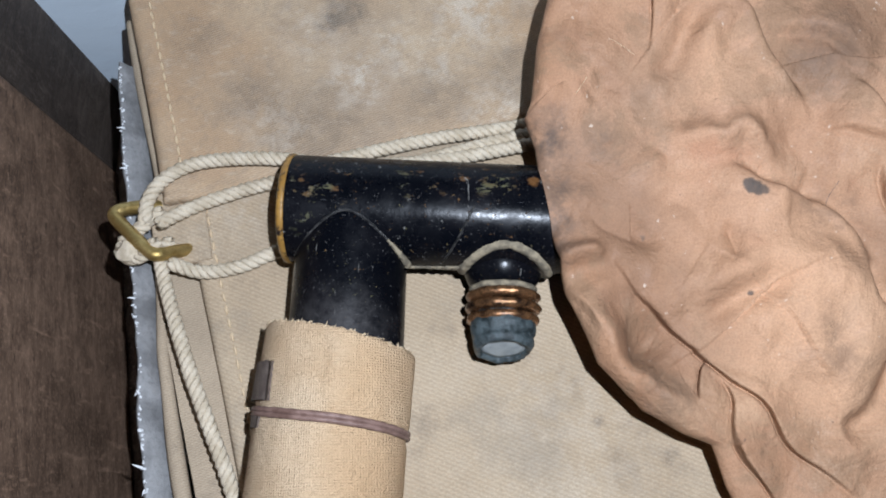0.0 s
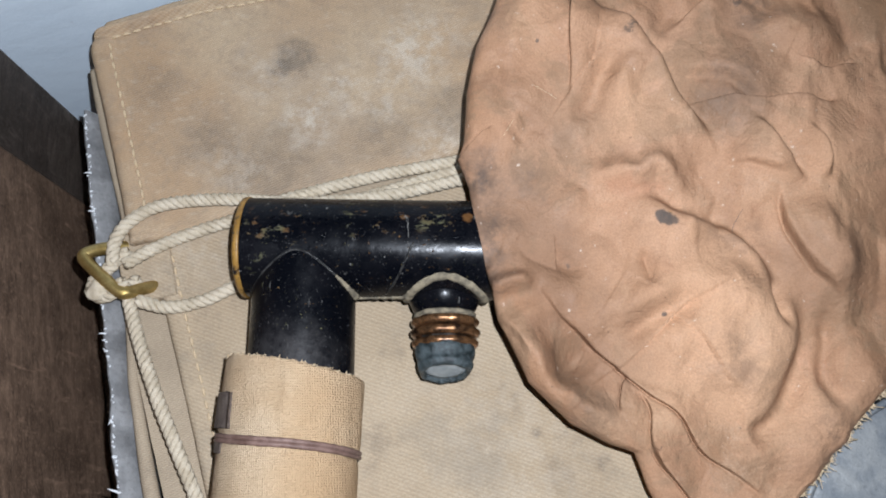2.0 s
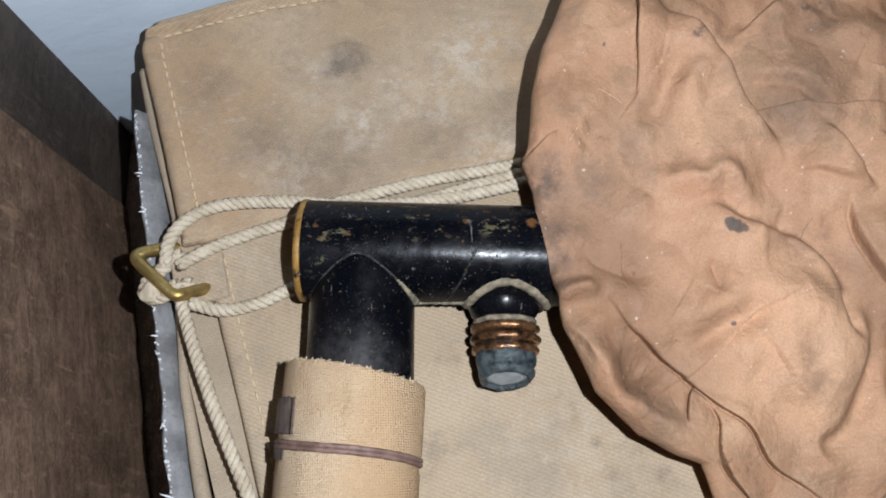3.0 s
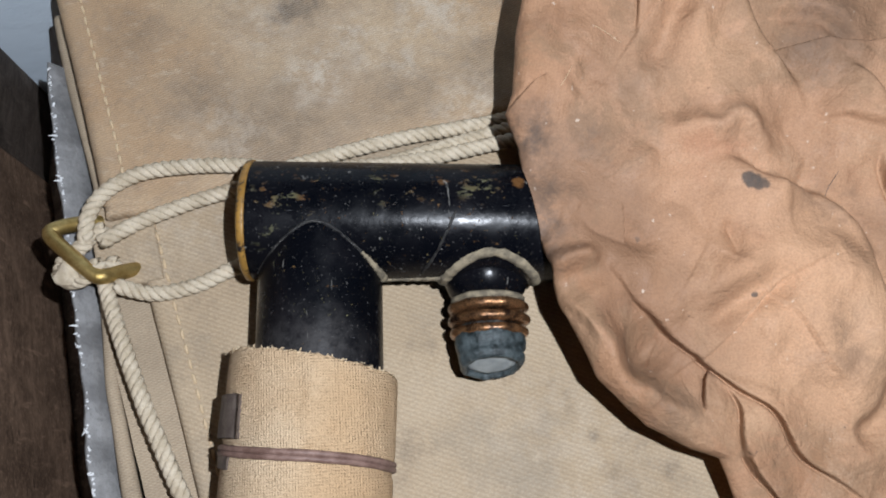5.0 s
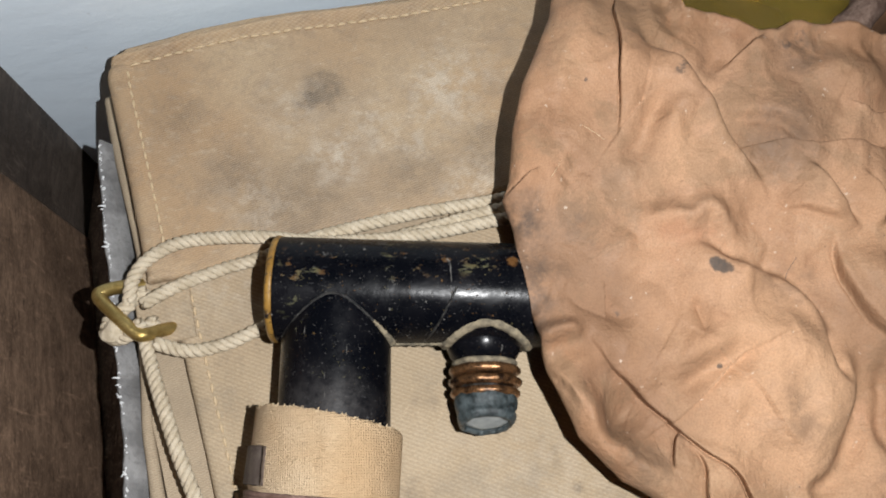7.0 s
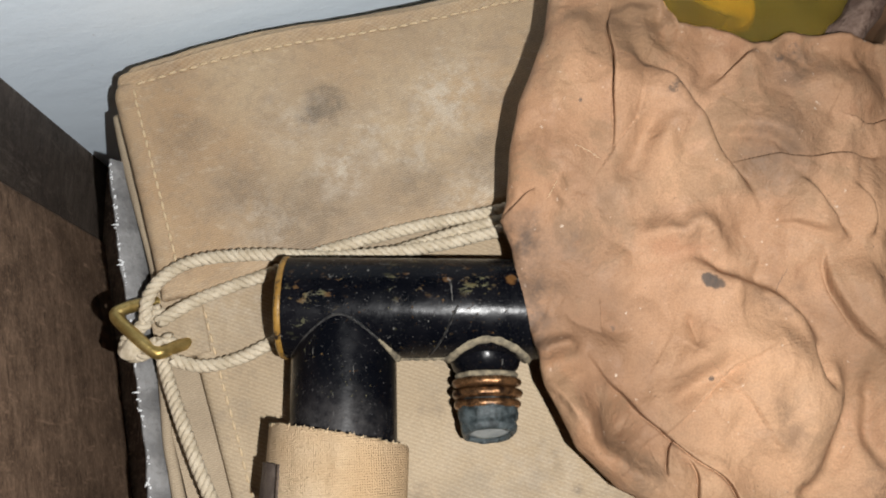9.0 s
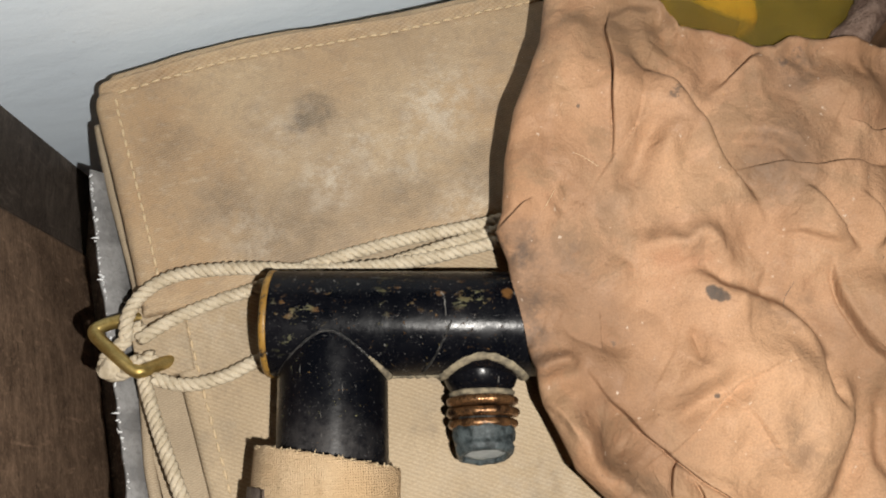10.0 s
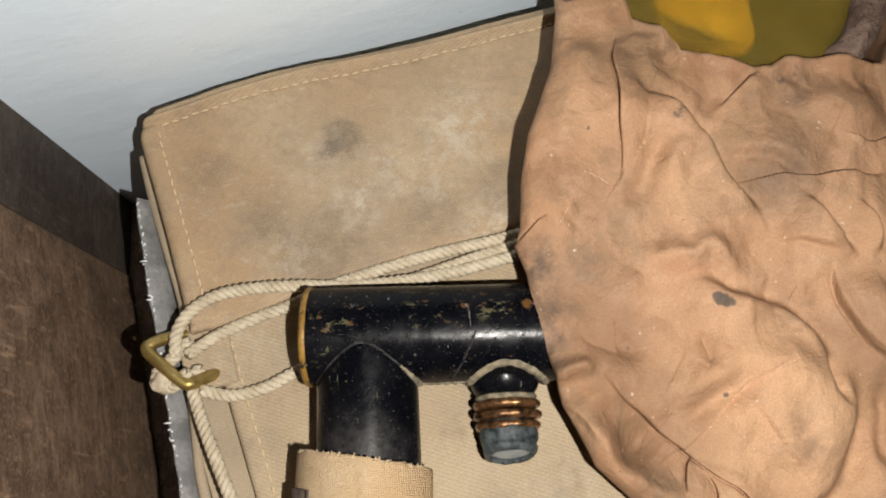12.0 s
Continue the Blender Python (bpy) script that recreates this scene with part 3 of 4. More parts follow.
def stitch(u, v, z, angle, place=bag_world):
    global stitch_mesh
    if stitch_mesh is None:
        ob = mesh_object("stitch", sv, sf, THREAD)
        stitch_mesh = ob.data
    else:
        ob = new("stitch", stitch_mesh)
    p = Vector(place(u, v, z)) - Vector(base_of["canvas_bag"])
    ob.matrix_basis = Matrix.Translation(p) @ Matrix.Rotation(TURN + radians(angle), 4, "Z")
    ob.parent = bag


for i in range(46):
    u = 0.010 + i * 0.00455
    stitch(u, FLAP_TOP - 0.0090 + random.uniform(-0.0003, 0.0003), flap_height(u, FLAP_TOP - 0.0090, 0.0090) + 0.0003, random.uniform(-5, 5) + 4 * math.cos(u * 28), flap_world)
for i in range(17):
    v = -0.0045 - i * 0.0047
    u = flap_left(v) + 0.0086
    stitch(u, v, flap_height(u, v, 0.0086) + 0.0003, 90 + 3.5 + random.uniform(-6, 6))
for i in range(24):
    v = -0.093 - i * 0.0050
    u = front_left(v) + 0.0076
    stitch(u, v, front_height(u, v, 0.0076) + 0.0003, 90 + 3.5 + random.uniform(-6, 6))

# ---- torn lining between bag and board ----
def lining_x(y):
    return -0.1250 + (0.205 - y) * 0.166 + 0.0012 * noise.noise((y * 38, 0, 2))


def lining_top(y):
    return 0.1400 + 0.0007 * fbm(y, 0, 110, 4, 2.0)


def lining():
    verts, faces = [], []
    n, m = 220, 26
    for i in range(n):
        y = 0.206 - i * 0.0016
        x, top = lining_x(y), lining_top(y)
        for layer in (0, 1):
            for k in range(m):
                h = k / (m - 1) if layer == 0 else 1 - k / (m - 1)
                z = FLOOR_Z + h * (top - FLOOR_Z)
                lean = 0.0065 * min(1.0, (1 - h) / 0.07) + 0.0010 * fbm(y, z, 60, 3, 8.0)
                verts.append((x + lean - 0.0010 * layer, y, z))
    q = 2 * m
    for i in range(n - 1):
        for k in range(q):
            faces.append((i * q + k, i * q + (k + 1) % q, (i + 1) * q + (k + 1) % q, (i + 1) * q + k))
    return verts, faces


def frayed_fibres():
    rng = random.Random(5)
    verts, faces = [], []
    for i in range(170):
        y = 0.204 - rng.random() * 0.22
        x, z = lining_x(y), lining_top(y)
        big = rng.random() < 0.22
        l = rng.uniform(0.0018, 0.0038) if big else rng.uniform(0.0005, 0.0014)
        way = np.array((rng.uniform(-1, 0.3), rng.uniform(-0.7, 0.7), rng.uniform(-0.2, 0.8)))
        p = np.array((x + rng.uniform(-0.0006, 0.0004), y, z - 0.0004))
        pts = [p, p + way * l * 0.5, p + way * l + np.array((0, 0, -l * 0.3))]
        v, f = sweep(smooth_path(pts, 5)[0], np.linspace(0.0006, 0.00015, 5), 5)
        faces += [tuple(k + len(verts) for k in q) for q in f]
        verts += v
    return verts, faces


liner = thing("cloth_lining", (-0.115, 0.12, FLOOR_Z), "torn white cloth lining, coloured dark grey, standing between bag and board", "lining")
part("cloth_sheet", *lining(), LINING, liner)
part("frayed_edge", *frayed_fibres(), FRAY, liner, "white frayed fibres along the torn edge")

# ---- the gas mask ----
mask = thing("gas_mask", (0.10, 0.12, 0.142), "old respirator, tan cloth facepiece and black tube, lying on the bag", "gas mask")

OUTLINE_Y = (-0.06, 0.0, 0.030, 0.040, 0.052, 0.055, 0.062, 0.076, 0.097, 0.116, 0.133, 0.145, 0.154, 0.160, 0.177, 0.194, 0.221, 0.245, 0.268, 0.30)
OUTLINE_X = (0.12, 0.105, 0.093, 0.088, 0.084, 0.076, 0.063, 0.0495, 0.0405, 0.0375, 0.035, 0.0335, 0.030, 0.0325, 0.0345, 0.039, 0.051, 0.056, 0.058, 0.075)


def face_left(y):
    return float(np.interp(y, OUTLINE_Y, OUTLINE_X))


def face_right(y):
    return min(0.215, 0.139 + (y - 0.036) * 1.0 + 0.0012 * noise.noise((y * 240, 0, 3)) + 0.0006 * noise.noise((y * 800, 0, 5))) if y > 0.036 else max(0.139 + (y - 0.036) * 0.8, face_left(y) + 0.03)


CREASES = []


def crease(*points, side=0, height, width, soft=0.00025):
    """One fold of the cloth along points; side: 1 raised left of the way, -1 right of it, 0 a ridge or groove."""
    CREASES.append((points, side, height, width, soft))


# upper part, beside the eyepiece
crease((0.0765, 0.2340), (0.0740, 0.2150), (0.0730, 0.1960), (0.0720, 0.1860), (0.0708, 0.1690), side=1, height=0.0042, width=0.009)
crease((0.0760, 0.2160), (0.0820, 0.2050), (0.0870, 0.2030), (0.0940, 0.1980), (0.0990, 0.1900), (0.1100, 0.1720), (0.1200, 0.1530), (0.1230, 0.1430), side=-1, height=0.0060, width=0.022, soft=0.0011)
crease((0.1035, 0.1940), (0.1060, 0.1990), (0.1090, 0.2040), (0.1145, 0.2090), height=-0.0015, width=0.0030)
crease((0.1100, 0.1985), (0.1190, 0.2040), (0.1270, 0.2105), side=-1, height=0.0022, width=0.012, soft=0.0004)
crease((0.1040, 0.1835), (0.1130, 0.1820), (0.1210, 0.1800), (0.1300, 0.1760), (0.1390, 0.1690), (0.1460, 0.1660), side=1, height=0.0024, width=0.013, soft=0.0008)
crease((0.1080, 0.1735), (0.1170, 0.1700), (0.1270, 0.1680), (0.1360, 0.1670), (0.1460, 0.1670), (0.1550, 0.1670), (0.1720, 0.1690), side=-1, height=0.0036, width=0.014, soft=0.0004)
crease((0.0900, 0.1920), (0.0840, 0.1840), (0.0810, 0.1760), (0.0760, 0.1680), (0.0680, 0.1645), height=-0.0034, width=0.0036)
crease((0.0945, 0.1860), (0.0890, 0.1780), (0.0860, 0.1700), height=0.0020, width=0.0045)
crease((0.0280, 0.1530), (0.0350, 0.1580), (0.0430, 0.1630), side=-1, height=0.0028, width=0.006)
crease((0.0480, 0.1570), (0.0530, 0.1620), (0.0590, 0.1680), height=-0.0018, width=0.0030)
crease((0.1130, 0.2010), (0.1230, 0.2080), (0.1330, 0.2160), side=-1, height=0.0014, width=0.012, soft=0.0008)
crease((0.0620, 0.2320), (0.0600, 0.2150), (0.0570, 0.1980), height=0.0022, width=0.006)
crease((0.0910, 0.2280), (0.0940, 0.2180), (0.0990, 0.2110), height=-0.0020, width=0.0035)
crease((0.1400, 0.2000), (0.1550, 0.1920), (0.1750, 0.1930), height=0.0026, width=0.006)
crease((0.1500, 0.1850), (0.1630, 0.1800), (0.1780, 0.1840), side=-1, height=0.0026, width=0.008)
# the middle, round the torn spot
crease((0.1300, 0.1630), (0.1400, 0.1540), (0.1460, 0.1450), (0.1510, 0.1370), side=-1, height=0.0040, width=0.014, soft=0.0008)
crease((0.1230, 0.1475), (0.1340, 0.1460), (0.1450, 0.1405), side=1, height=0.0024, width=0.006, soft=0.0005)
crease((0.1510, 0.1590), (0.1580, 0.1510), (0.1590, 0.1440), (0.1545, 0.1370), side=-1, height=0.0034, width=0.010, soft=0.0006)
crease((0.0830, 0.1420), (0.0900, 0.1370), (0.0960, 0.1340), (0.1050, 0.1290), (0.1170, 0.1260), (0.1240, 0.1210), (0.1300, 0.1150), (0.1330, 0.1080), (0.1340, 0.0980), (0.1340, 0.0900), side=-1, height=0.0062, width=0.030, soft=0.0015)
crease((0.0720, 0.1400), (0.0790, 0.1440), (0.0860, 0.1450), (0.0930, 0.1440), (0.0980, 0.1465), (0.1040, 0.1430), (0.1120, 0.1370), height=0.0034, width=0.0036)
crease((0.0470, 0.1255), (0.0550, 0.1210), (0.0630, 0.1160), (0.0730, 0.1105), height=-0.0032, width=0.0042)
crease((0.0640, 0.1420), (0.0720, 0.1330), (0.0760, 0.1240), height=0.0016, width=0.005)
crease((0.0905, 0.1190), (0.0920, 0.1080), (0.0915, 0.1030), height=-0.0016, width=0.0022)
crease((0.0765, 0.0870), (0.0840, 0.0920), (0.0920, 0.0950), (0.1020, 0.0980), (0.1150, 0.1010), height=-0.0044, width=0.0042)
crease((0.0770, 0.0900), (0.0840, 0.0960), (0.0930, 0.0995), (0.1040, 0.1020), height=0.0018, width=0.0030)
# the long overlap below, its pocket and its rim
crease((0.0340, 0.1060), (0.0390, 0.1070), (0.0480, 0.1090), (0.0560, 0.1080), height=0.0038, width=0.0026)
crease((0.0500, 0.1110), (0.0540, 0.1085), (0.0610, 0.1000), (0.0690, 0.0920), (0.0750, 0.0850), (0.0840, 0.0780), (0.0915, 0.0705), (0.0985, 0.0635), (0.1060, 0.0525), (0.1150, 0.0450), (0.1300, 0.0280), side=1, height=0.0044, width=0.018, soft=0.0003)
crease((0.0850, 0.0790), (0.0820, 0.0715), (0.0785, 0.0635), side=1, height=0.0042, width=0.006)
crease((0.0870, 0.0740), (0.0900, 0.0660), (0.0900, 0.0570), (0.0920, 0.0490), (0.0980, 0.0400), (0.1040, 0.0300), side=1, height=0.0046, width=0.009)
crease((0.0400, 0.0985), (0.0450, 0.0920), (0.0500, 0.0820), side=1, height=0.0022, width=0.005)
crease((0.0450, 0.0980), (0.0510, 0.0860), (0.0600, 0.0730), (0.0700, 0.0650), (0.0780, 0.0630), (0.0840, 0.0670), height=0.0046, width=0.0046)
crease((0.0540, 0.1010), (0.0620, 0.0880), (0.0720, 0.0760), height=-0.0048, width=0.0085)
# towards the frayed hem
crease((0.1400, 0.1400), (0.1430, 0.1255), (0.1470, 0.1130), (0.1520, 0.1060), (0.1600, 0.0970), side=1, height=0.0048, width=0.009, soft=0.0004)
crease((0.1500, 0.1340), (0.1550, 0.1170), (0.1575, 0.1080), (0.1620, 0.0990), height=0.0026, width=0.005)
crease((0.1460, 0.1070), (0.1420, 0.0930), (0.1385, 0.0810), (0.1315, 0.0680), (0.1235, 0.0595), (0.1080, 0.0555), side=-1, height=0.0066, width=0.022, soft=0.0017)
crease((0.1560, 0.1010), (0.1540, 0.0850), (0.1515, 0.0690), (0.1580, 0.0590), height=-0.0030, width=0.0030)
crease((0.1350, 0.1080), (0.1355, 0.0980), (0.1350, 0.0880), height=-0.0022, width=0.0020)
crease((0.1230, 0.1000), (0.1210, 0.0860), (0.1150, 0.0720), height=-0.0020, width=0.0060)
crease((0.1130, 0.0540), (0.1230, 0.0500), (0.1350, 0.0480), height=0.0016, width=0.0050)


FOLD_GAIN, SOFT_GAIN = 1.35, 1.6


def fold_field(x, y):
    """Lift and sideways lean of all folds at arrays of places; raised edges lean over the low side."""
    total, lean_x, lean_y = np.zeros_like(x), np.zeros_like(x), np.zeros_like(x)
    wx = x + 0.0005 * np.sin(y * 260 + 1.0)
    wy = y + 0.0005 * np.sin(x * 240)
    for pts, raised, amp, w, soft in CREASES:
        p = np.array([(a, b, 0.0) for a, b in pts])
        if len(pts) > 2:
            p, _ = smooth_path(p, 4 * len(pts))
        best, sign, along = np.full_like(x, 9.0), np.ones_like(x), np.zeros_like(x)
        nx, ny = np.zeros_like(x), np.zeros_like(x)
        m = len(p) - 1
        for i in range(m):
            (ax, ay), (bx, by) = p[i][:2], p[i + 1][:2]
            dx, dy = bx - ax, by - ay
            t = np.clip(((wx - ax) * dx + (wy - ay) * dy) / (dx * dx + dy * dy), 0, 1)
            d = (wx - ax - t * dx) ** 2 + (wy - ay - t * dy) ** 2
            near = d < best
            best = np.where(near, d, best)
            along = np.where(near, (i + t) / m, along)
            sign = np.where(near, np.where(dx * (wy - ay) - dy * (wx - ax) > 0, 1.0, -1.0), sign)
            l = math.hypot(dx, dy)
            nx, ny = np.where(near, -dy / l, nx), np.where(near, dx / l, ny)
        d = np.sqrt(best)
        taper = np.minimum(1.0, np.minimum(3 * along, 3 * (1 - along)))
        taper = taper * taper * (3 - 2 * taper)
        amp = amp * (FOLD_GAIN if raised else SOFT_GAIN)
        if raised == 0:
            total += amp * taper * np.exp(-(d / (1.25 * w)) ** 2)
            if amp < 0:
                total += (0.30 if w < 0.0028 else 0.0) * amp * taper * np.exp(-(d / 0.0008) ** 2)
        else:
            s = sign * raised * d
            edge = 1 / (1 + np.exp(-np.clip(s / soft, -40, 40)))
            total += amp * taper * edge * np.exp(-np.maximum(0.0, s) / w)
            total -= 0.24 * amp * taper * np.exp(-((s + 2.5 * soft) / (2.5 * soft)) ** 2)
            if soft > 0.0006:
                total -= 0.35 * amp * taper * (1 - edge) * np.exp(np.minimum(0.0, s) / (0.5 * w))
            over = (0.50 if soft < 0.0006 else 0.15) * amp * taper * edge * np.exp(-np.maximum(0.0, s) / (0.6 * w))
            lean_x -= raised * nx * over
            lean_y -= raised * ny * over
    return total, lean_x, lean_y


LENS_C, LENS_R = (0.122, 0.258), 0.052
LIP_X = (0.060, 0.079, 0.083, 0.093, 0.098, 0.110, 0.120, 0.131, 0.137, 0.151, 0.175, 0.20)
LIP_Y = (0.30, 0.260, 0.2365, 0.232, 0.2195, 0.2195, 0.2155, 0.2115, 0.2145, 0.2130, 0.210, 0.207)


def crumple(x, y, cell, seed):
    """Flat facets between straight creases, as in crushed cloth."""
    rng = np.random.RandomState(seed)
    table = rng.uniform(-1, 1, (64, 64))
    warp = np.array([(noise.noise((a / cell * 0.45, b / cell * 0.45, seed)), noise.noise((a / cell * 0.45, b / cell * 0.45, seed + 20.0))) for a, b in zip(x.ravel(), y.ravel())])
    u = x / cell + 0.9 * warp[:, 0].reshape(x.shape) + 7.3
    v = y / cell + 0.9 * warp[:, 1].reshape(x.shape) + 5.1
    c, s = math.cos(0.6 + seed), math.sin(0.6 + seed)
    u, v = c * u - s * v + 30, s * u + c * v + 30
    i, j = np.floor(u).astype(int), np.floor(v).astype(int)
    fu, fv = u - i, v - j

    def at(p, q):
        return table[p % 64, q % 64]
    low = at(i, j) + fu * (at(i + 1, j) - at(i, j)) + fv * (at(i + 1, j + 1) - at(i + 1, j))
    high = at(i, j) + fv * (at(i, j + 1) - at(i, j)) + fu * (at(i + 1, j + 1) - at(i, j + 1))
    return np.where(fu > fv, low, high)


def soften(z, times):
    for _ in range(times):
        p = np.pad(z, 1, mode="edge")
        z = (p[:-2, 1:-1] + p[2:, 1:-1] + p[1:-1, :-2] + p[1:-1, 2:] + 2 * p[1:-1, 1:-1]) / 6
    return z


TUBE_A, TUBE_B, TUBE_R = np.array((-0.0490, 0.1325, 0.1645)), np.array((0.058, 0.1253, 0.1645)), 0.0183
FACE_GRID = []
# cloth heights worked out from the camera's view at a few points
VIEW_HEIGHTS = ((0.042, 0.151, 0.186), (0.098, 0.127, 0.191), (0.096, 0.095, 0.185), (0.072, 0.190, 0.200), (0.088, 0.188, 0.201), (0.050, 0.161, 0.193),
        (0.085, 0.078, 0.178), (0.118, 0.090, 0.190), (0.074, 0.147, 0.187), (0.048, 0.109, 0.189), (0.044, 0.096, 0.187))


def fit_to_view(x, y, z):
    """A broad, smooth shift that brings the crumpled cloth to the heights fitted to the camera's view."""
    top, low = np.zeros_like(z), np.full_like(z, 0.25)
    for a, b, h in VIEW_HEIGHTS:
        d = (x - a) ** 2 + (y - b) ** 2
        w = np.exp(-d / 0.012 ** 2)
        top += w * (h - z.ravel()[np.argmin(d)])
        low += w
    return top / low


def face_mesh():
    r, drop, tuck = 0.0035, 0.026, 0.020
    ys = spread(0.012, 0.292, 600, r)
    rows = [spread(face_left(y), face_right(y), 390, r) for y in ys]
    x = np.array(rows)
    y = np.repeat(ys[:, None], x.shape[1], 1)
    e = np.minimum(x - x[:, :1], x[:, -1:] - x)
    z = 0.1845 + np.where(y > 0.13, 0.17 * (np.minimum(y, 0.197) - 0.13) + 0.08 * np.maximum(0, y - 0.197), 0.15 * (y - 0.13))
    z -= 0.25 * np.maximum(0, x - 0.155) + 0.002 * np.maximum(0, 1 - e / 0.014) ** 2
    lift, lean_x, lean_y = fold_field(x, y)
    z += lift
    rough = soften(0.0038 * crumple(x, y, 0.033, 3) + 0.0030 * crumple(x, y, 0.018, 8), 5) + soften(0.0011 * crumple(x, y, 0.008, 5), 3)
    rough += np.array([0.0008 * fbm(a, b, 40, 3, 7.0) for a, b in zip(x.ravel(), y.ravel())]).reshape(x.shape)
    z += rough
    z += fit_to_view(x, y, z)
    lip = np.interp(x, LIP_X, LIP_Y)
    inside = np.minimum(y - lip, 0.070 - np.hypot(x - LENS_C[0], y - LENS_C[1]))
    z += 0.0022 * np.exp(-((inside + 0.0016) / 0.0020) ** 2)
    s = np.clip(inside / 0.0028, 0, 1)
    z -= 0.026 * s * s * (3 - 2 * s)
    z -= np.where(e < r, r - np.sqrt(np.maximum(0, r * r - (r - e) ** 2)), 0)
    axis_y = TUBE_A[1] + (x - TUBE_A[0]) * (TUBE_B[1] - TUBE_A[1]) / (TUBE_B[0] - TUBE_A[0])
    over = TUBE_A[2] + np.sqrt(np.maximum(0.0, (TUBE_R + 0.0010) ** 2 - (y - axis_y) ** 2))
    z = np.where((x < 0.062) & (np.abs(y - axis_y) < TUBE_R + 0.0010), np.maximum(z, over), z)
    FACE_GRID.append((x, y, z))
    m, n = x.shape
    fade = np.clip(e / 0.012, 0, 1)
    verts = list(zip((x + lean_x * fade).ravel(), (y + lean_y * fade).ravel(), z.ravel()))
    faces = [(i * n + j, i * n + j + 1, (i + 1) * n + j + 1, (i + 1) * n + j) for i in range(m - 1) for j in range(n - 1)]
    for col, side in ((0, 1), (n - 1, -1)):
        base = len(verts)
        for i in range(m):
            a, b, c = verts[i * n + col]
            verts.append((a + side * tuck, b, c - drop))
        for i in range(m - 1):
            q = (i * n + col, (i + 1) * n + col, base + i + 1, base + i)
            faces.append(q if side > 0 else q[::-1])
    return verts, faces


part("facepiece", *face_mesh(), FACE, mask, "creased pinkish tan rubbered cloth")


def hem_fibres():
    rng = random.Random(23)
    x, y, z = FACE_GRID[0]
    verts, faces = [], []
    rows = np.flatnonzero((y[:, -1] > 0.034) & (y[:, -1] < 0.085))
    for i in range(260):
        k = rng.choice(rows)
        p = np.array((x[k, -3], y[k, -3], z[k, -3] - 0.0003))
        way = np.array((rng.uniform(0.2, 1.0), rng.uniform(-1.0, 0.3), rng.uniform(-0.5, 0.25)))
        l = rng.uniform(0.001, 0.0045) if rng.random() < 0.35 else rng.uniform(0.0006, 0.0018)
        side = np.array((rng.uniform(-0.5, 0.5), rng.uniform(-0.5, 0.5), 0)) * l
        v, f = sweep(smooth_path([p, p + way * l * 0.5 + side * 0.5, p + way * l + side], 6)[0], np.linspace(0.00022, 0.00010, 6), 4)
        faces += [tuple(q + len(verts) for q in face) for face in f]
        verts += v
    return verts, faces


part("frayed_hem", *hem_fibres(), THREAD, mask, "pale loose threads along the torn hem")


def face_top(px, py):
    x, y, z = FACE_GRID[0]
    k = np.argmin((x - px) ** 2 + (y - py) ** 2)
    return float(z.ravel()[k])


for pts, material in ((((0.124, 0.123), (0.1255, 0.127), (0.128, 0.131)), TAPE), (((0.046, 0.159), (0.0475, 0.161), (0.050, 0.165)), THREAD), (((0.058, 0.177), (0.062, 0.1755), (0.066, 0.173)), THREAD)):
    path, _ = smooth_path([(a, b, 0.0) for a, b in pts], 14)
    path[:, 2] = [face_top(a, b) + 0.00025 for a, b in path[:, :2]]
    part("loose_thread", *sweep(path, 0.00008, 5), material, mask)

rim_path = [(LENS_C[0] + (LENS_R + 0.0065) * math.cos(a), LENS_C[1] + (LENS_R + 0.0065) * math.sin(a), 0.1935 + 0.0012 * math.sin(5 * a) + 0.045 * min(0.0, math.sin(a) + 0.62)) for a in np.linspace(radians(-80), radians(190), 120)]
rv, rf = sweep(rim_path, 0.0065, 16)
rv = [(v[0] + 0.0012 * fbm(v[0], v[1], 120, 3, 2.0), v[1] + 0.0012 * fbm(v[0], v[1], 120, 3, 5.0), v[2] + 0.0016 * fbm(v[0], v[1], 140, 3, 9.0)) for v in rv]
eye_rim = part("eyepiece_rim", rv, rf, RIM, mask, "wrinkled grey-brown eyepiece surround")
lens_ob = part("eyepiece_lens", *lathe((*LENS_C, 0.1905), (0, 0, 1), [(0.0, LENS_R + 0.001), (0.0010, LENS_R + 0.001), (0.0019, LENS_R * 0.9), (0.0028, LENS_R * 0.7), (0.0034, LENS_R * 0.45), (0.0037, LENS_R * 0.2), (0.0038, 0.0005)], 72), LENS, mask, "olive amber see-through lens")
lens_ob.visible_shadow = False
part("eyepiece_backing", *lathe((*LENS_C, 0.1835), (0, 0, 1), [(0.0, LENS_R + 0.004), (0.0015, LENS_R + 0.004), (0.0020, LENS_R * 0.6), (0.0022, 0.0005)], 60), INNER, mask, "olive inner cloth behind the lens")
PAD_X0, PAD_X1, PAD_Y0, PAD_Y1 = 0.0985, 0.1335, 0.2260, 0.2650


def pad_side(v):
    e = min(v - PAD_Y0, PAD_Y1 - v)
    return 0.008 - math.sqrt(max(0.0, 0.008 ** 2 - (0.008 - e) ** 2)) if e < 0.008 else 0.0


part("eyepiece_pad", *sheet(PAD_Y0, PAD_Y1, 30, lambda v: PAD_X0 + pad_side(v), lambda v: PAD_X1 - pad_side(v), 26, lambda u, v, e: 0.1882 + 0.0006 * fbm(u, v, 90, 3, 1.0), 0.0016, 0.003), PAD, mask, "yellow pad seen through the lens")

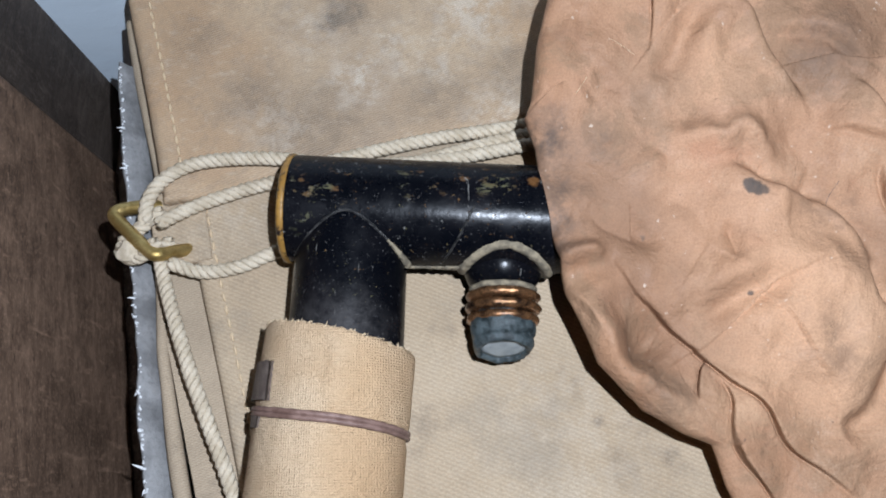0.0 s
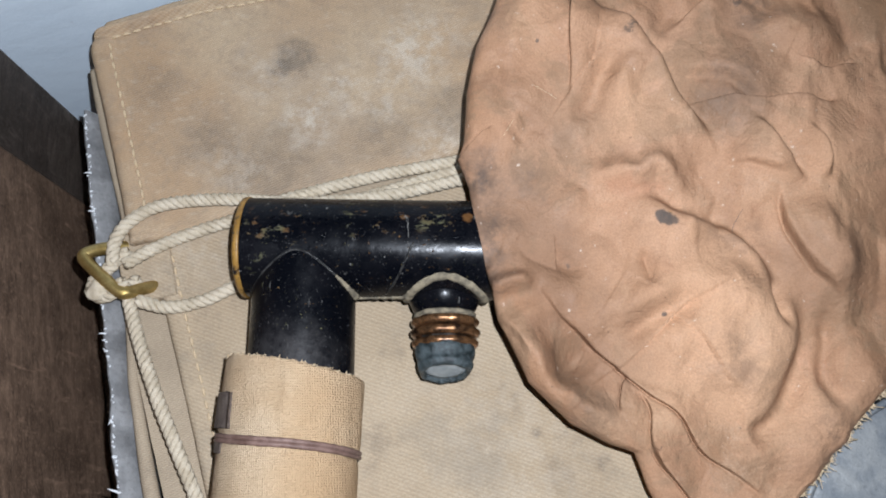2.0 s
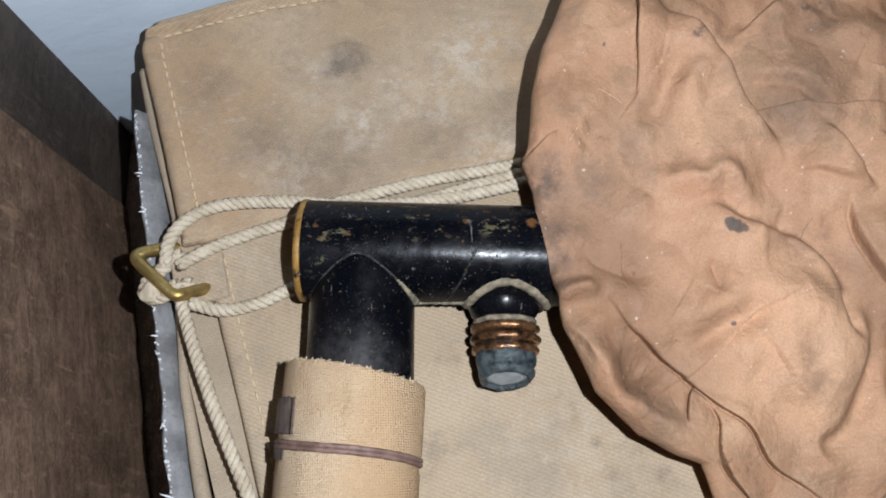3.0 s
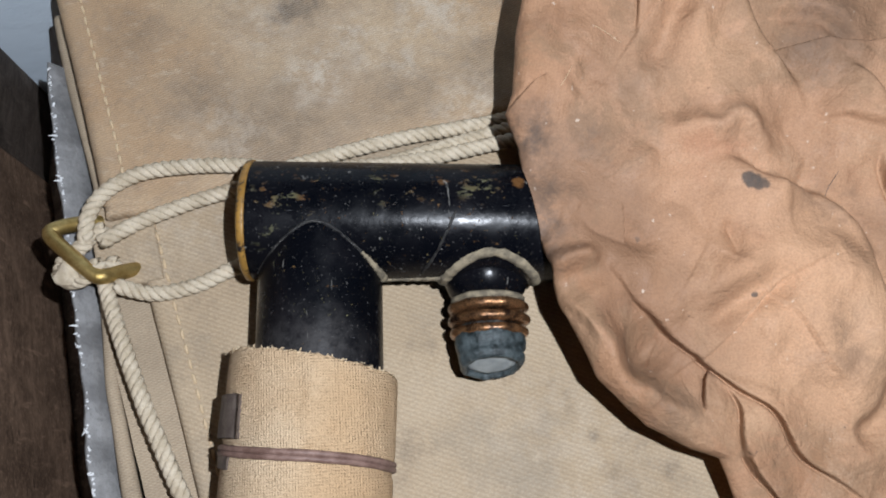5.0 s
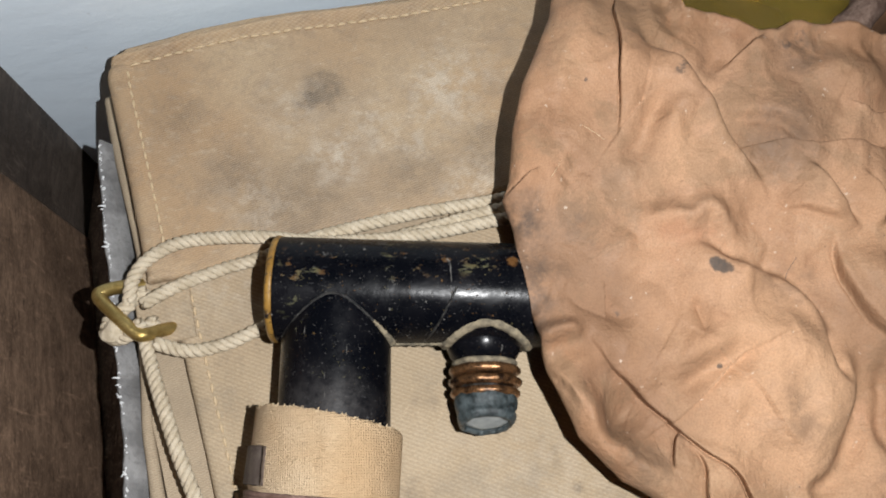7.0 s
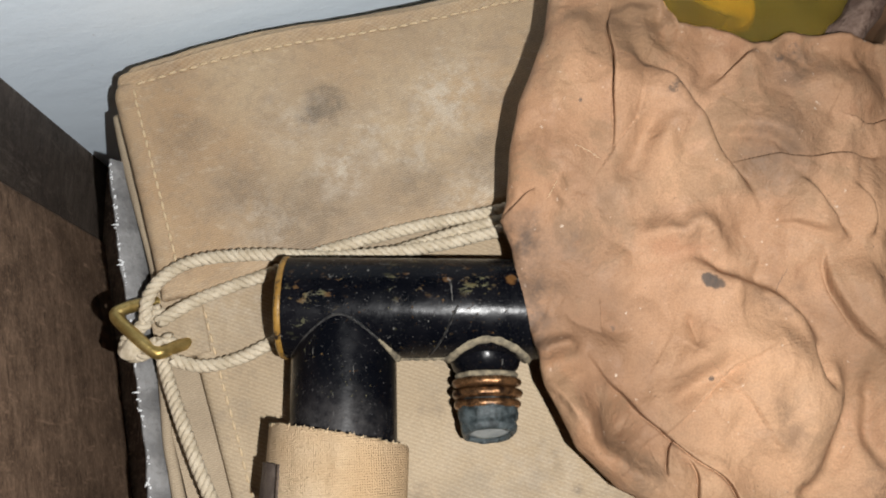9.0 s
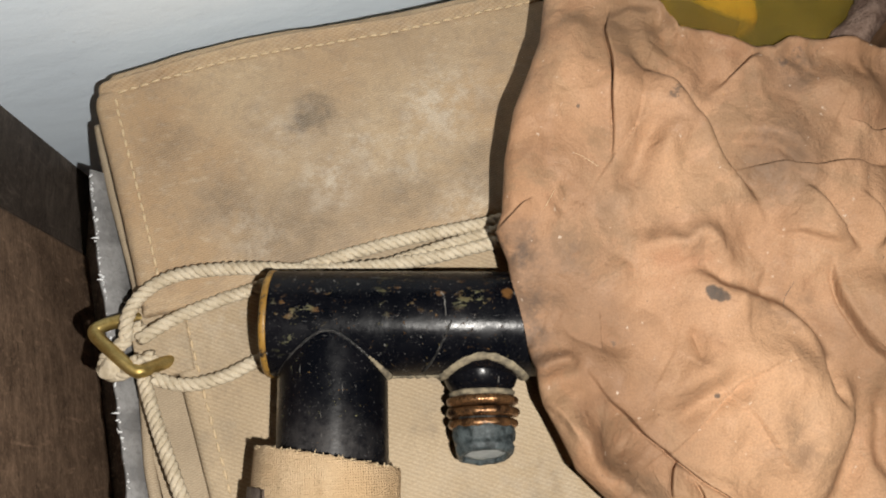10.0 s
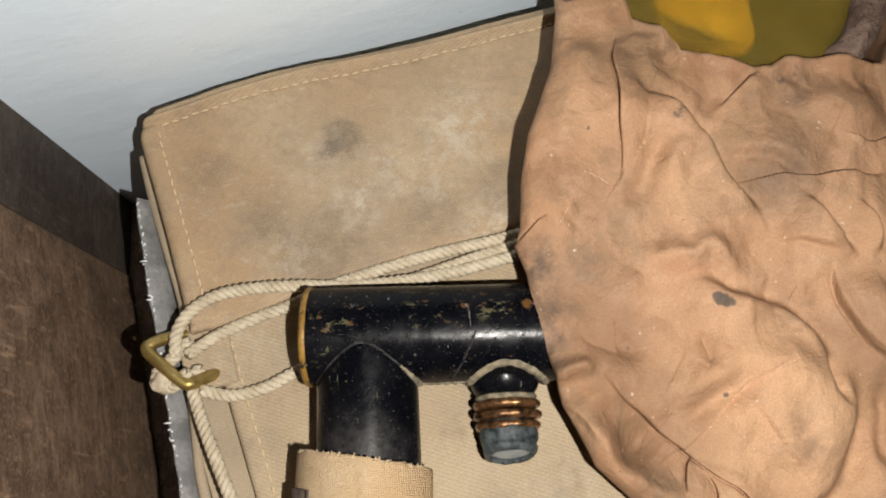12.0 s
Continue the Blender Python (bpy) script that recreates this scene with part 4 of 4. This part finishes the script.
# black angle tube
tube_dir = (TUBE_B - TUBE_A) / np.linalg.norm(TUBE_B - TUBE_A)
L_TUBE = float(np.linalg.norm(TUBE_B - TUBE_A))
tube = part("angle_tube", *lathe(TUBE_A, tube_dir, [(0.0006, 0.006), (0.0003, 0.014), (0.0, 0.0172), (0.0004, 0.0181), (0.0012, TUBE_R)] + [(d, TUBE_R) for d in np.linspace(0.003, L_TUBE, 30)], 96), ENAMEL, mask, "chipped black enamelled metal tube")
part("end_ring", *lathe(TUBE_A, tube_dir, [(-0.0006, 0.0150), (-0.0006, 0.0176), (0.0, 0.0185), (0.0007, 0.0187), (0.0015, 0.0187), (0.0019, 0.0185), (0.0019, 0.0150)], 96), OCHRE, tube, "worn ochre end ring")

ARM_TOP, ARM_DIR, ARM_R = np.array((-0.0272, 0.1310, 0.1632)), np.array((-0.035, -1.0, 0.0)), 0.0187
part("arm_tube", *lathe(ARM_TOP, ARM_DIR, [(d, ARM_R) for d in np.linspace(0.0, 0.075, 24)], 96), ENAMEL, mask, "black enamelled metal branch tube")


def saddle(axis_x, axis_z, r, lift, a0, a1, n=70, round_off=0.0):
    """Where an upright branch of radius r meets the tube."""
    pts = []
    for a in np.linspace(a0, a1, n):
        s, c = math.sin(a), math.cos(a)
        h = axis_z + r * c - TUBE_A[2]
        y_axis = TUBE_A[1] + (axis_x + r * s - TUBE_A[0]) * tube_dir[1] / tube_dir[0]
        y = y_axis - math.sqrt(max(0.0, TUBE_R ** 2 - h * h) + round_off * r * r)
        p = np.array((axis_x + r * s, y, axis_z + r * c))
        out = np.array((s, -0.6, c + 0.2))
        pts.append(p + lift * out / np.linalg.norm(out))
    return np.array(pts)


part("solder_seam", *sweep(saddle(-0.0274, 0.1631, ARM_R, 0.0, -1.45, 0.95, 70, 0.0), 0.0005, 8, jitter=0.25), SEAM, tube)
w = (0.0004 + 0.0012 * np.linspace(0, 1, 40) ** 0.7) * np.clip(5 - 5 * np.linspace(0, 1, 40), 0.3, 1.0) + 0.0004 * np.array([noise.noise((k * 0.9, 0, 0)) for k in range(40)])
part("solder_seam", *sweep(saddle(-0.0274, 0.1631, ARM_R, 0.0002, 0.75, 1.60, 40, 0.0), w, 8, jitter=0.2), GRIME, tube, "pale dried grime in the joint")


def ring_line(x0, x1, a0, a1, r, n=30):
    pts = []
    for t in np.linspace(0, 1, n):
        a = a0 + (a1 - a0) * t
        c = TUBE_A + tube_dir * (x0 + (x1 - x0) * t - TUBE_A[0])
        pts.append(c + (r + 0.0002 * noise.noise((t * 9, 2, 0))) * np.array((0, -math.sin(a), math.cos(a))))
    return np.array(pts)


w = 0.0009 + 0.0006 * np.array([noise.noise((k * 0.4, 7, 0)) for k in range(30)])
part("solder_seam", *sweep(ring_line(-0.0085, 0.0095, 1.62, 1.50, TUBE_R - 0.0002), w, 8, jitter=0.15), GRIME, tube, "pale dried grime in the joint")
part("scratch", *sweep(ring_line(0.0135, 0.0030, 0.15, 1.30, TUBE_R + 0.0001), 0.00042, 6, jitter=0.3), SEAM, tube, "raised scratch line")

# outlet valve
VALVE_O, VALVE_DIR = np.array((0.0235, 0.1215, 0.1592)), np.array((-0.045, -1.0, -0.01))


def turned(origin, axis, profile, sides, wobble=0.0):
    return lathe(origin, axis, [(d, r * 0.93) for d, r in profile], sides, wobble)


dome = part("valve_stub", *turned(VALVE_O, VALVE_DIR, [(0.0, 0.0140), (0.006, 0.0140), (0.0095, 0.0142), (0.0125, 0.0138), (0.0152, 0.0126), (0.0170, 0.0110), (0.0175, 0.0090)], 56), ENAMEL, mask, "black enamelled valve stub")
w = 0.0019 + 0.0005 * np.array([noise.noise((k * 0.23, 1, 0)) + 0.5 * noise.noise((k * 0.71, 4, 0)) for k in range(80)])
part("sealing_bead", *sweep(saddle(0.0236, 0.1622, 0.0150, -0.0011, -1.75, 1.75, 80), w, 12, jitter=0.04), GRIME, dome, "pale crusted sealing bead")
part("washer", *turned(VALVE_O, VALVE_DIR, [(0.0164, 0.0090), (0.0166, 0.0116), (0.0172, 0.0122), (0.0180, 0.0121), (0.0187, 0.0112), (0.0189, 0.0090)], 56, 0.0008), GRIME, dome, "crusted pale washer")
# the rubber end is bent up so that its end face shows to the camera
TIP_O, TIP_DIR = VALVE_O + np.array((-0.0012, -0.0262, 0.0)), np.array((-0.03, -1.0, 0.27))
part("rubber_tip", *turned(TIP_O, TIP_DIR, [(-0.0040, 0.0092), (0.0022, 0.0100), (0.0036, 0.0111), (0.0058, 0.0113), (0.0080, 0.0108), (0.0092, 0.0099), (0.0104, 0.0104), (0.0118, 0.0102), (0.0131, 0.0094), (0.0134, 0.0086), (0.0128, 0.0078), (0.0112, 0.0074)], 56, 0.0010), RUBBER, dome, "perished grey rubber outlet")
part("rubber_core", *turned(TIP_O, TIP_DIR, [(0.0105, 0.0079), (0.0119, 0.0076), (0.0121, 0.0058), (0.0120, 0.0005)], 40, 0.0004), RUBBER_CORE, dome, "pale rubber end face")
for d, r in ((0.0202, 0.0112), (0.0241, 0.0115), (0.0279, 0.0108)):
    prof = [(d + 0.0017 * math.sin(a), r + 0.0021 * math.cos(a)) for a in np.linspace(-math.pi / 2, math.pi / 2, 9)]
    part("wire_ring", *turned(VALVE_O, VALVE_DIR, [(d - 0.0019, 0.0090)] + prof + [(d + 0.0019, 0.0090)], 56, 0.0009), COPPER, dome, "tarnished copper wire turn")

# cloth sleeved hose
HOSE_A, HOSE_B, HOSE_R = np.array((-0.0300, 0.0858, 0.1675)), np.array((-0.0420, -0.055, 0.1660)), 0.0238
hose_dir = (HOSE_B - HOSE_A) / np.linalg.norm(HOSE_B - HOSE_A)


SKEW = -0.0030


def sleeve_mesh():
    sides, verts, faces = 110, [], []
    ups = np.array((0, 0, 1.0))
    across = np.cross(hose_dir, ups)
    ds = np.concatenate([[0.004, 0.0012, 0.0, 0.0, 0.0008], np.linspace(0.002, 0.142, 90)])
    rs = np.concatenate([[HOSE_R - 0.0035, HOSE_R - 0.0030, HOSE_R - 0.0022, HOSE_R - 0.0006, HOSE_R - 0.0001], np.full(90, HOSE_R)])
    for i, (d, r) in enumerate(zip(ds, rs)):
        for k in range(sides):
            a = 2 * math.pi * k / sides
            fray = 0.0006 * noise.noise((k * 0.9, 3, 0)) + 0.0006 * noise.noise((k * 0.23, 8, 0)) if i < 6 else 0.0
            bumpy = 0.0007 * fbm(a * 0.05, d, 28, 3, 6.0) - 0.0008 * math.exp(-((d - 0.0261) / 0.002) ** 2)
            p = HOSE_A + hose_dir * (d + fray + SKEW * math.sin(a)) + (r + bumpy) * (math.cos(a) * ups + math.sin(a) * across)
            verts.append(p)
    for i in range(len(ds) - 1):
        for k in range(sides):
            faces.append((i * sides + k, (i + 1) * sides + k, (i + 1) * sides + (k + 1) % sides, i * sides + (k + 1) % sides)[::-1])
    faces.append(tuple((len(ds) - 1) * sides + k for k in range(sides)))
    return verts, faces


hose = part("hose_sleeve", *sleeve_mesh(), SLEEVE, mask, "cream knitted cloth sleeve on the hose")
def rim_fibres():
    rng = random.Random(11)
    across = np.cross(hose_dir, (0, 0, 1.0))
    verts, faces = [], []
    for i in range(150):
        a = rng.uniform(-1.7, 1.7)
        p = HOSE_A + hose_dir * (SKEW * math.sin(a) + rng.uniform(-0.0002, 0.001)) + (HOSE_R - 0.0004) * (math.cos(a) * np.array((0, 0, 1.0)) + math.sin(a) * across)
        out = math.cos(a) * np.array((0, 0, 1.0)) + math.sin(a) * across
        way = -hose_dir * rng.uniform(0.1, 1.0) + out * rng.uniform(-0.2, 0.6) + np.cross(out, hose_dir) * rng.uniform(-0.8, 0.8)
        l = rng.uniform(0.0003, 0.0010)
        v, f = sweep(smooth_path([p, p + way * l * 0.6, p + way * l + np.array((0, 0, -0.2 * l))], 4)[0], np.linspace(0.00022, 0.00008, 4), 4)
        faces += [tuple(k + len(verts) for k in q) for q in f]
        verts += v
    return verts, faces


part("frayed_rim", *rim_fibres(), THREAD, hose)
for k, d in enumerate((0.0254, 0.0268)):
    across = np.cross(hose_dir, (0, 0, 1.0))
    pts = [HOSE_A + hose_dir * (d + 0.0003 * math.sin(3 * a) + 0.55 * SKEW * math.sin(a)) + (HOSE_R + 0.0001) * (math.cos(a) * np.array((0, 0, 1.0)) + math.sin(a) * across) for a in np.linspace(0, 2 * math.pi, 90, endpoint=False)]
    part("binding_cord", *sweep(pts, 0.00085, 8, closed=True, jitter=0.12), BAND, hose, "brown binding twine")


def tape_patch(d0, d1, a0, a1, lift):
    across = np.cross(hose_dir, (0, 0, 1.0))
    verts, faces = [], []
    n, m = 18, 14
    for layer in (0, 1):
        for i in range(n):
            for j in range(m):
                d = d0 + (d1 - d0) * i / (n - 1) + (0.0005 * noise.noise((j * 0.8, i // 17, layer)) if i in (0, n - 1) else 0)
                a = a0 + (a1 - a0) * j / (m - 1) + (0.03 * noise.noise((i * 0.9, 2, 0)) if j in (0, m - 1) else 0)
                r = HOSE_R + 0.0010 + 0.0007 * fbm(a * 0.05, d, 28, 3, 6.0) - (0.0014 if layer else 0) + lift
                verts.append(HOSE_A + hose_dir * (d + SKEW * math.sin(a)) + r * (math.cos(a) * np.array((0, 0, 1.0)) + math.sin(a) * across))
    q = n * m
    for i in range(n - 1):
        for j in range(m - 1):
            a = i * m + j
            faces.append((a, a + 1, a + m + 1, a + m))
    ring = [j for j in range(m)] + [i * m + m - 1 for i in range(1, n)] + [(n - 1) * m + j for j in range(m - 2, -1, -1)] + [i * m for i in range(n - 2, 0, -1)]
    for k in range(len(ring)):
        a, b = ring[k], ring[(k + 1) % len(ring)]
        faces.append((a, b, b + q, a + q))
    return verts, faces


part("tape_patch", *tape_patch(0.0125, 0.0240, 0.76, 1.45, 0.0), TAPE, hose, "dark brown tape patch")
part("tape_patch", *tape_patch(0.0275, 0.0320, 0.92, 1.45, -0.0003), TAPE, hose, "dark brown tape patch")

# ---- brass ring and cord ----
ring_pts = [(-0.0990, 0.1440, 0.1385), (-0.1070, 0.1418, 0.1449), (-0.1132, 0.1386, 0.1500), (-0.1145, 0.1358, 0.1515), (-0.1080, 0.1290, 0.1525), (-0.1000, 0.1218, 0.1520),
            (-0.0970, 0.1213, 0.1510), (-0.0935, 0.1240, 0.1456), (-0.0890, 0.1270, 0.1400), (-0.0880, 0.1310, 0.1370), (-0.0910, 0.1370, 0.1360), (-0.0950, 0.1430, 0.1365)]
rp, _ = smooth_path(ring_pts + ring_pts[:1], 130)
tagged(mesh_object("brass_ring", *sweep(rp[:-1], 0.0025, 16, closed=True), BRASS), "aged brass rectangular ring tied at the bag's edge", "ring")

CORDS = (
    ((0.060, 0.1775, 0.1470), (0.034, 0.1712, 0.1470), (0.0, 0.1662, 0.1470), (-0.028, 0.1602, 0.1469), (-0.044, 0.1560, 0.1468), (-0.056, 0.1510, 0.1466), (-0.072, 0.1465, 0.1465), (-0.088, 0.1400, 0.1480), (-0.0985, 0.1325, 0.1515)),
    ((0.060, 0.166, 0.1490), (0.034, 0.1620, 0.1490), (0.010, 0.1580, 0.1480), (-0.010, 0.1560, 0.1480), (-0.035, 0.1555, 0.1485), (-0.054, 0.1562, 0.1530), (-0.070, 0.1568, 0.1530), (-0.086, 0.1555, 0.1525), (-0.097, 0.1500, 0.1525), (-0.1025, 0.1420, 0.1525), (-0.1035, 0.1335, 0.1515)),
    ((0.056, 0.172, 0.1480), (0.030, 0.1660, 0.1475), (0.004, 0.1600, 0.1460), (-0.016, 0.1540, 0.1455), (-0.032, 0.1440, 0.1440)),
    ((-0.094, 0.1185, 0.1490), (-0.083, 0.1160, 0.1460), (-0.070, 0.1180, 0.1455), (-0.058, 0.1230, 0.1455), (-0.040, 0.1310, 0.1440), (-0.020, 0.137, 0.1435)),
    ((-0.0985, 0.1220, 0.1475), (-0.0955, 0.1120, 0.1480), (-0.0900, 0.0980, 0.1505), (-0.0825, 0.0790, 0.1515), (-0.0740, 0.0590, 0.1505), (-0.0665, 0.0400, 0.1480), (-0.058, 0.010, 0.1460)),
)
cord = thing("cord", (-0.03, 0.15, 0.143), "off-white twisted cotton cord looped through the brass ring", "cord")
for c in CORDS:
    for strand in rope(c, 0.0025):
        part("strand", *strand, CORD, cord)
for c in (((-0.1035, 0.1330, 0.1500), (-0.1085, 0.1290, 0.1500), (-0.1120, 0.1260, 0.1480), (-0.1095, 0.1215, 0.1470), (-0.1030, 0.1215, 0.1500), (-0.0985, 0.1260, 0.1520)),
          ((-0.0990, 0.1390, 0.1480), (-0.1060, 0.1320, 0.1490), (-0.1075, 0.1270, 0.1470), (-0.1030, 0.1240, 0.1460), (-0.0950, 0.1280, 0.1460))):
    for strand in rope(c, 0.0024):
        part("strand", *strand, CORD, cord)
lump_v, lump_f = lathe((-0.1115, 0.1275, 0.1470), (0.6, -0.7, 0.2), [(0.0006 * k, 0.0052 * math.sin(math.pi * (k + 0.4) / 17.0) ** 0.6) for k in range(17)], 26, 0.0018)
part("frayed_knot", [(v[0] + 0.0006 * fbm(v[0], v[1], 500, 3, v[2] * 300), v[1] + 0.0006 * fbm(v[1], v[2], 500, 3, 4.0), v[2] + 0.0006 * fbm(v[0], v[2], 500, 3, 6.0)) for v in lump_v], lump_f, CORD, cord, "fuzzy knotted end")
tab = sheet(-0.0150, 0.0150, 24, lambda v: -0.0165, lambda v: 0.004, 24, lambda u, v, e: 0.1432 + 0.0006 * fbm(u, v, 130, 3, 2.0), 0.0012, 0.003)
tabw = Matrix.Translation((-0.088, 0.136, 0)) @ Matrix.Rotation(TURN, 4, "Z")
part("ring_tab", [tabw @ Vector(v) for v in tab[0]], tab[1], BODY, bag, "grey canvas tab holding the ring")

# ---- metal tin under the facepiece edge ----
tin = thing("metal_tin", (0.215, 0.0, 0.1425), "mottled grey zinc tin lying beside the facepiece", "tin")
part("tin_body", *lathe((0.205, 0.0, 0.1425), (0, 0, 1), [(0.0, 0.069), (0.001, 0.071), (0.016, 0.071), (0.0168, 0.069), (0.0172, 0.067), (0.0172, 0.03), (0.0174, 0.0005)], 96), TIN, tin)
part("tin_rim", *sweep([(0.205 + 0.0708 * math.cos(a), 0.0708 * math.sin(a), 0.1592) for a in np.linspace(0, 2 * math.pi, 120, endpoint=False)], 0.0014, 10, closed=True), TIN, tin)
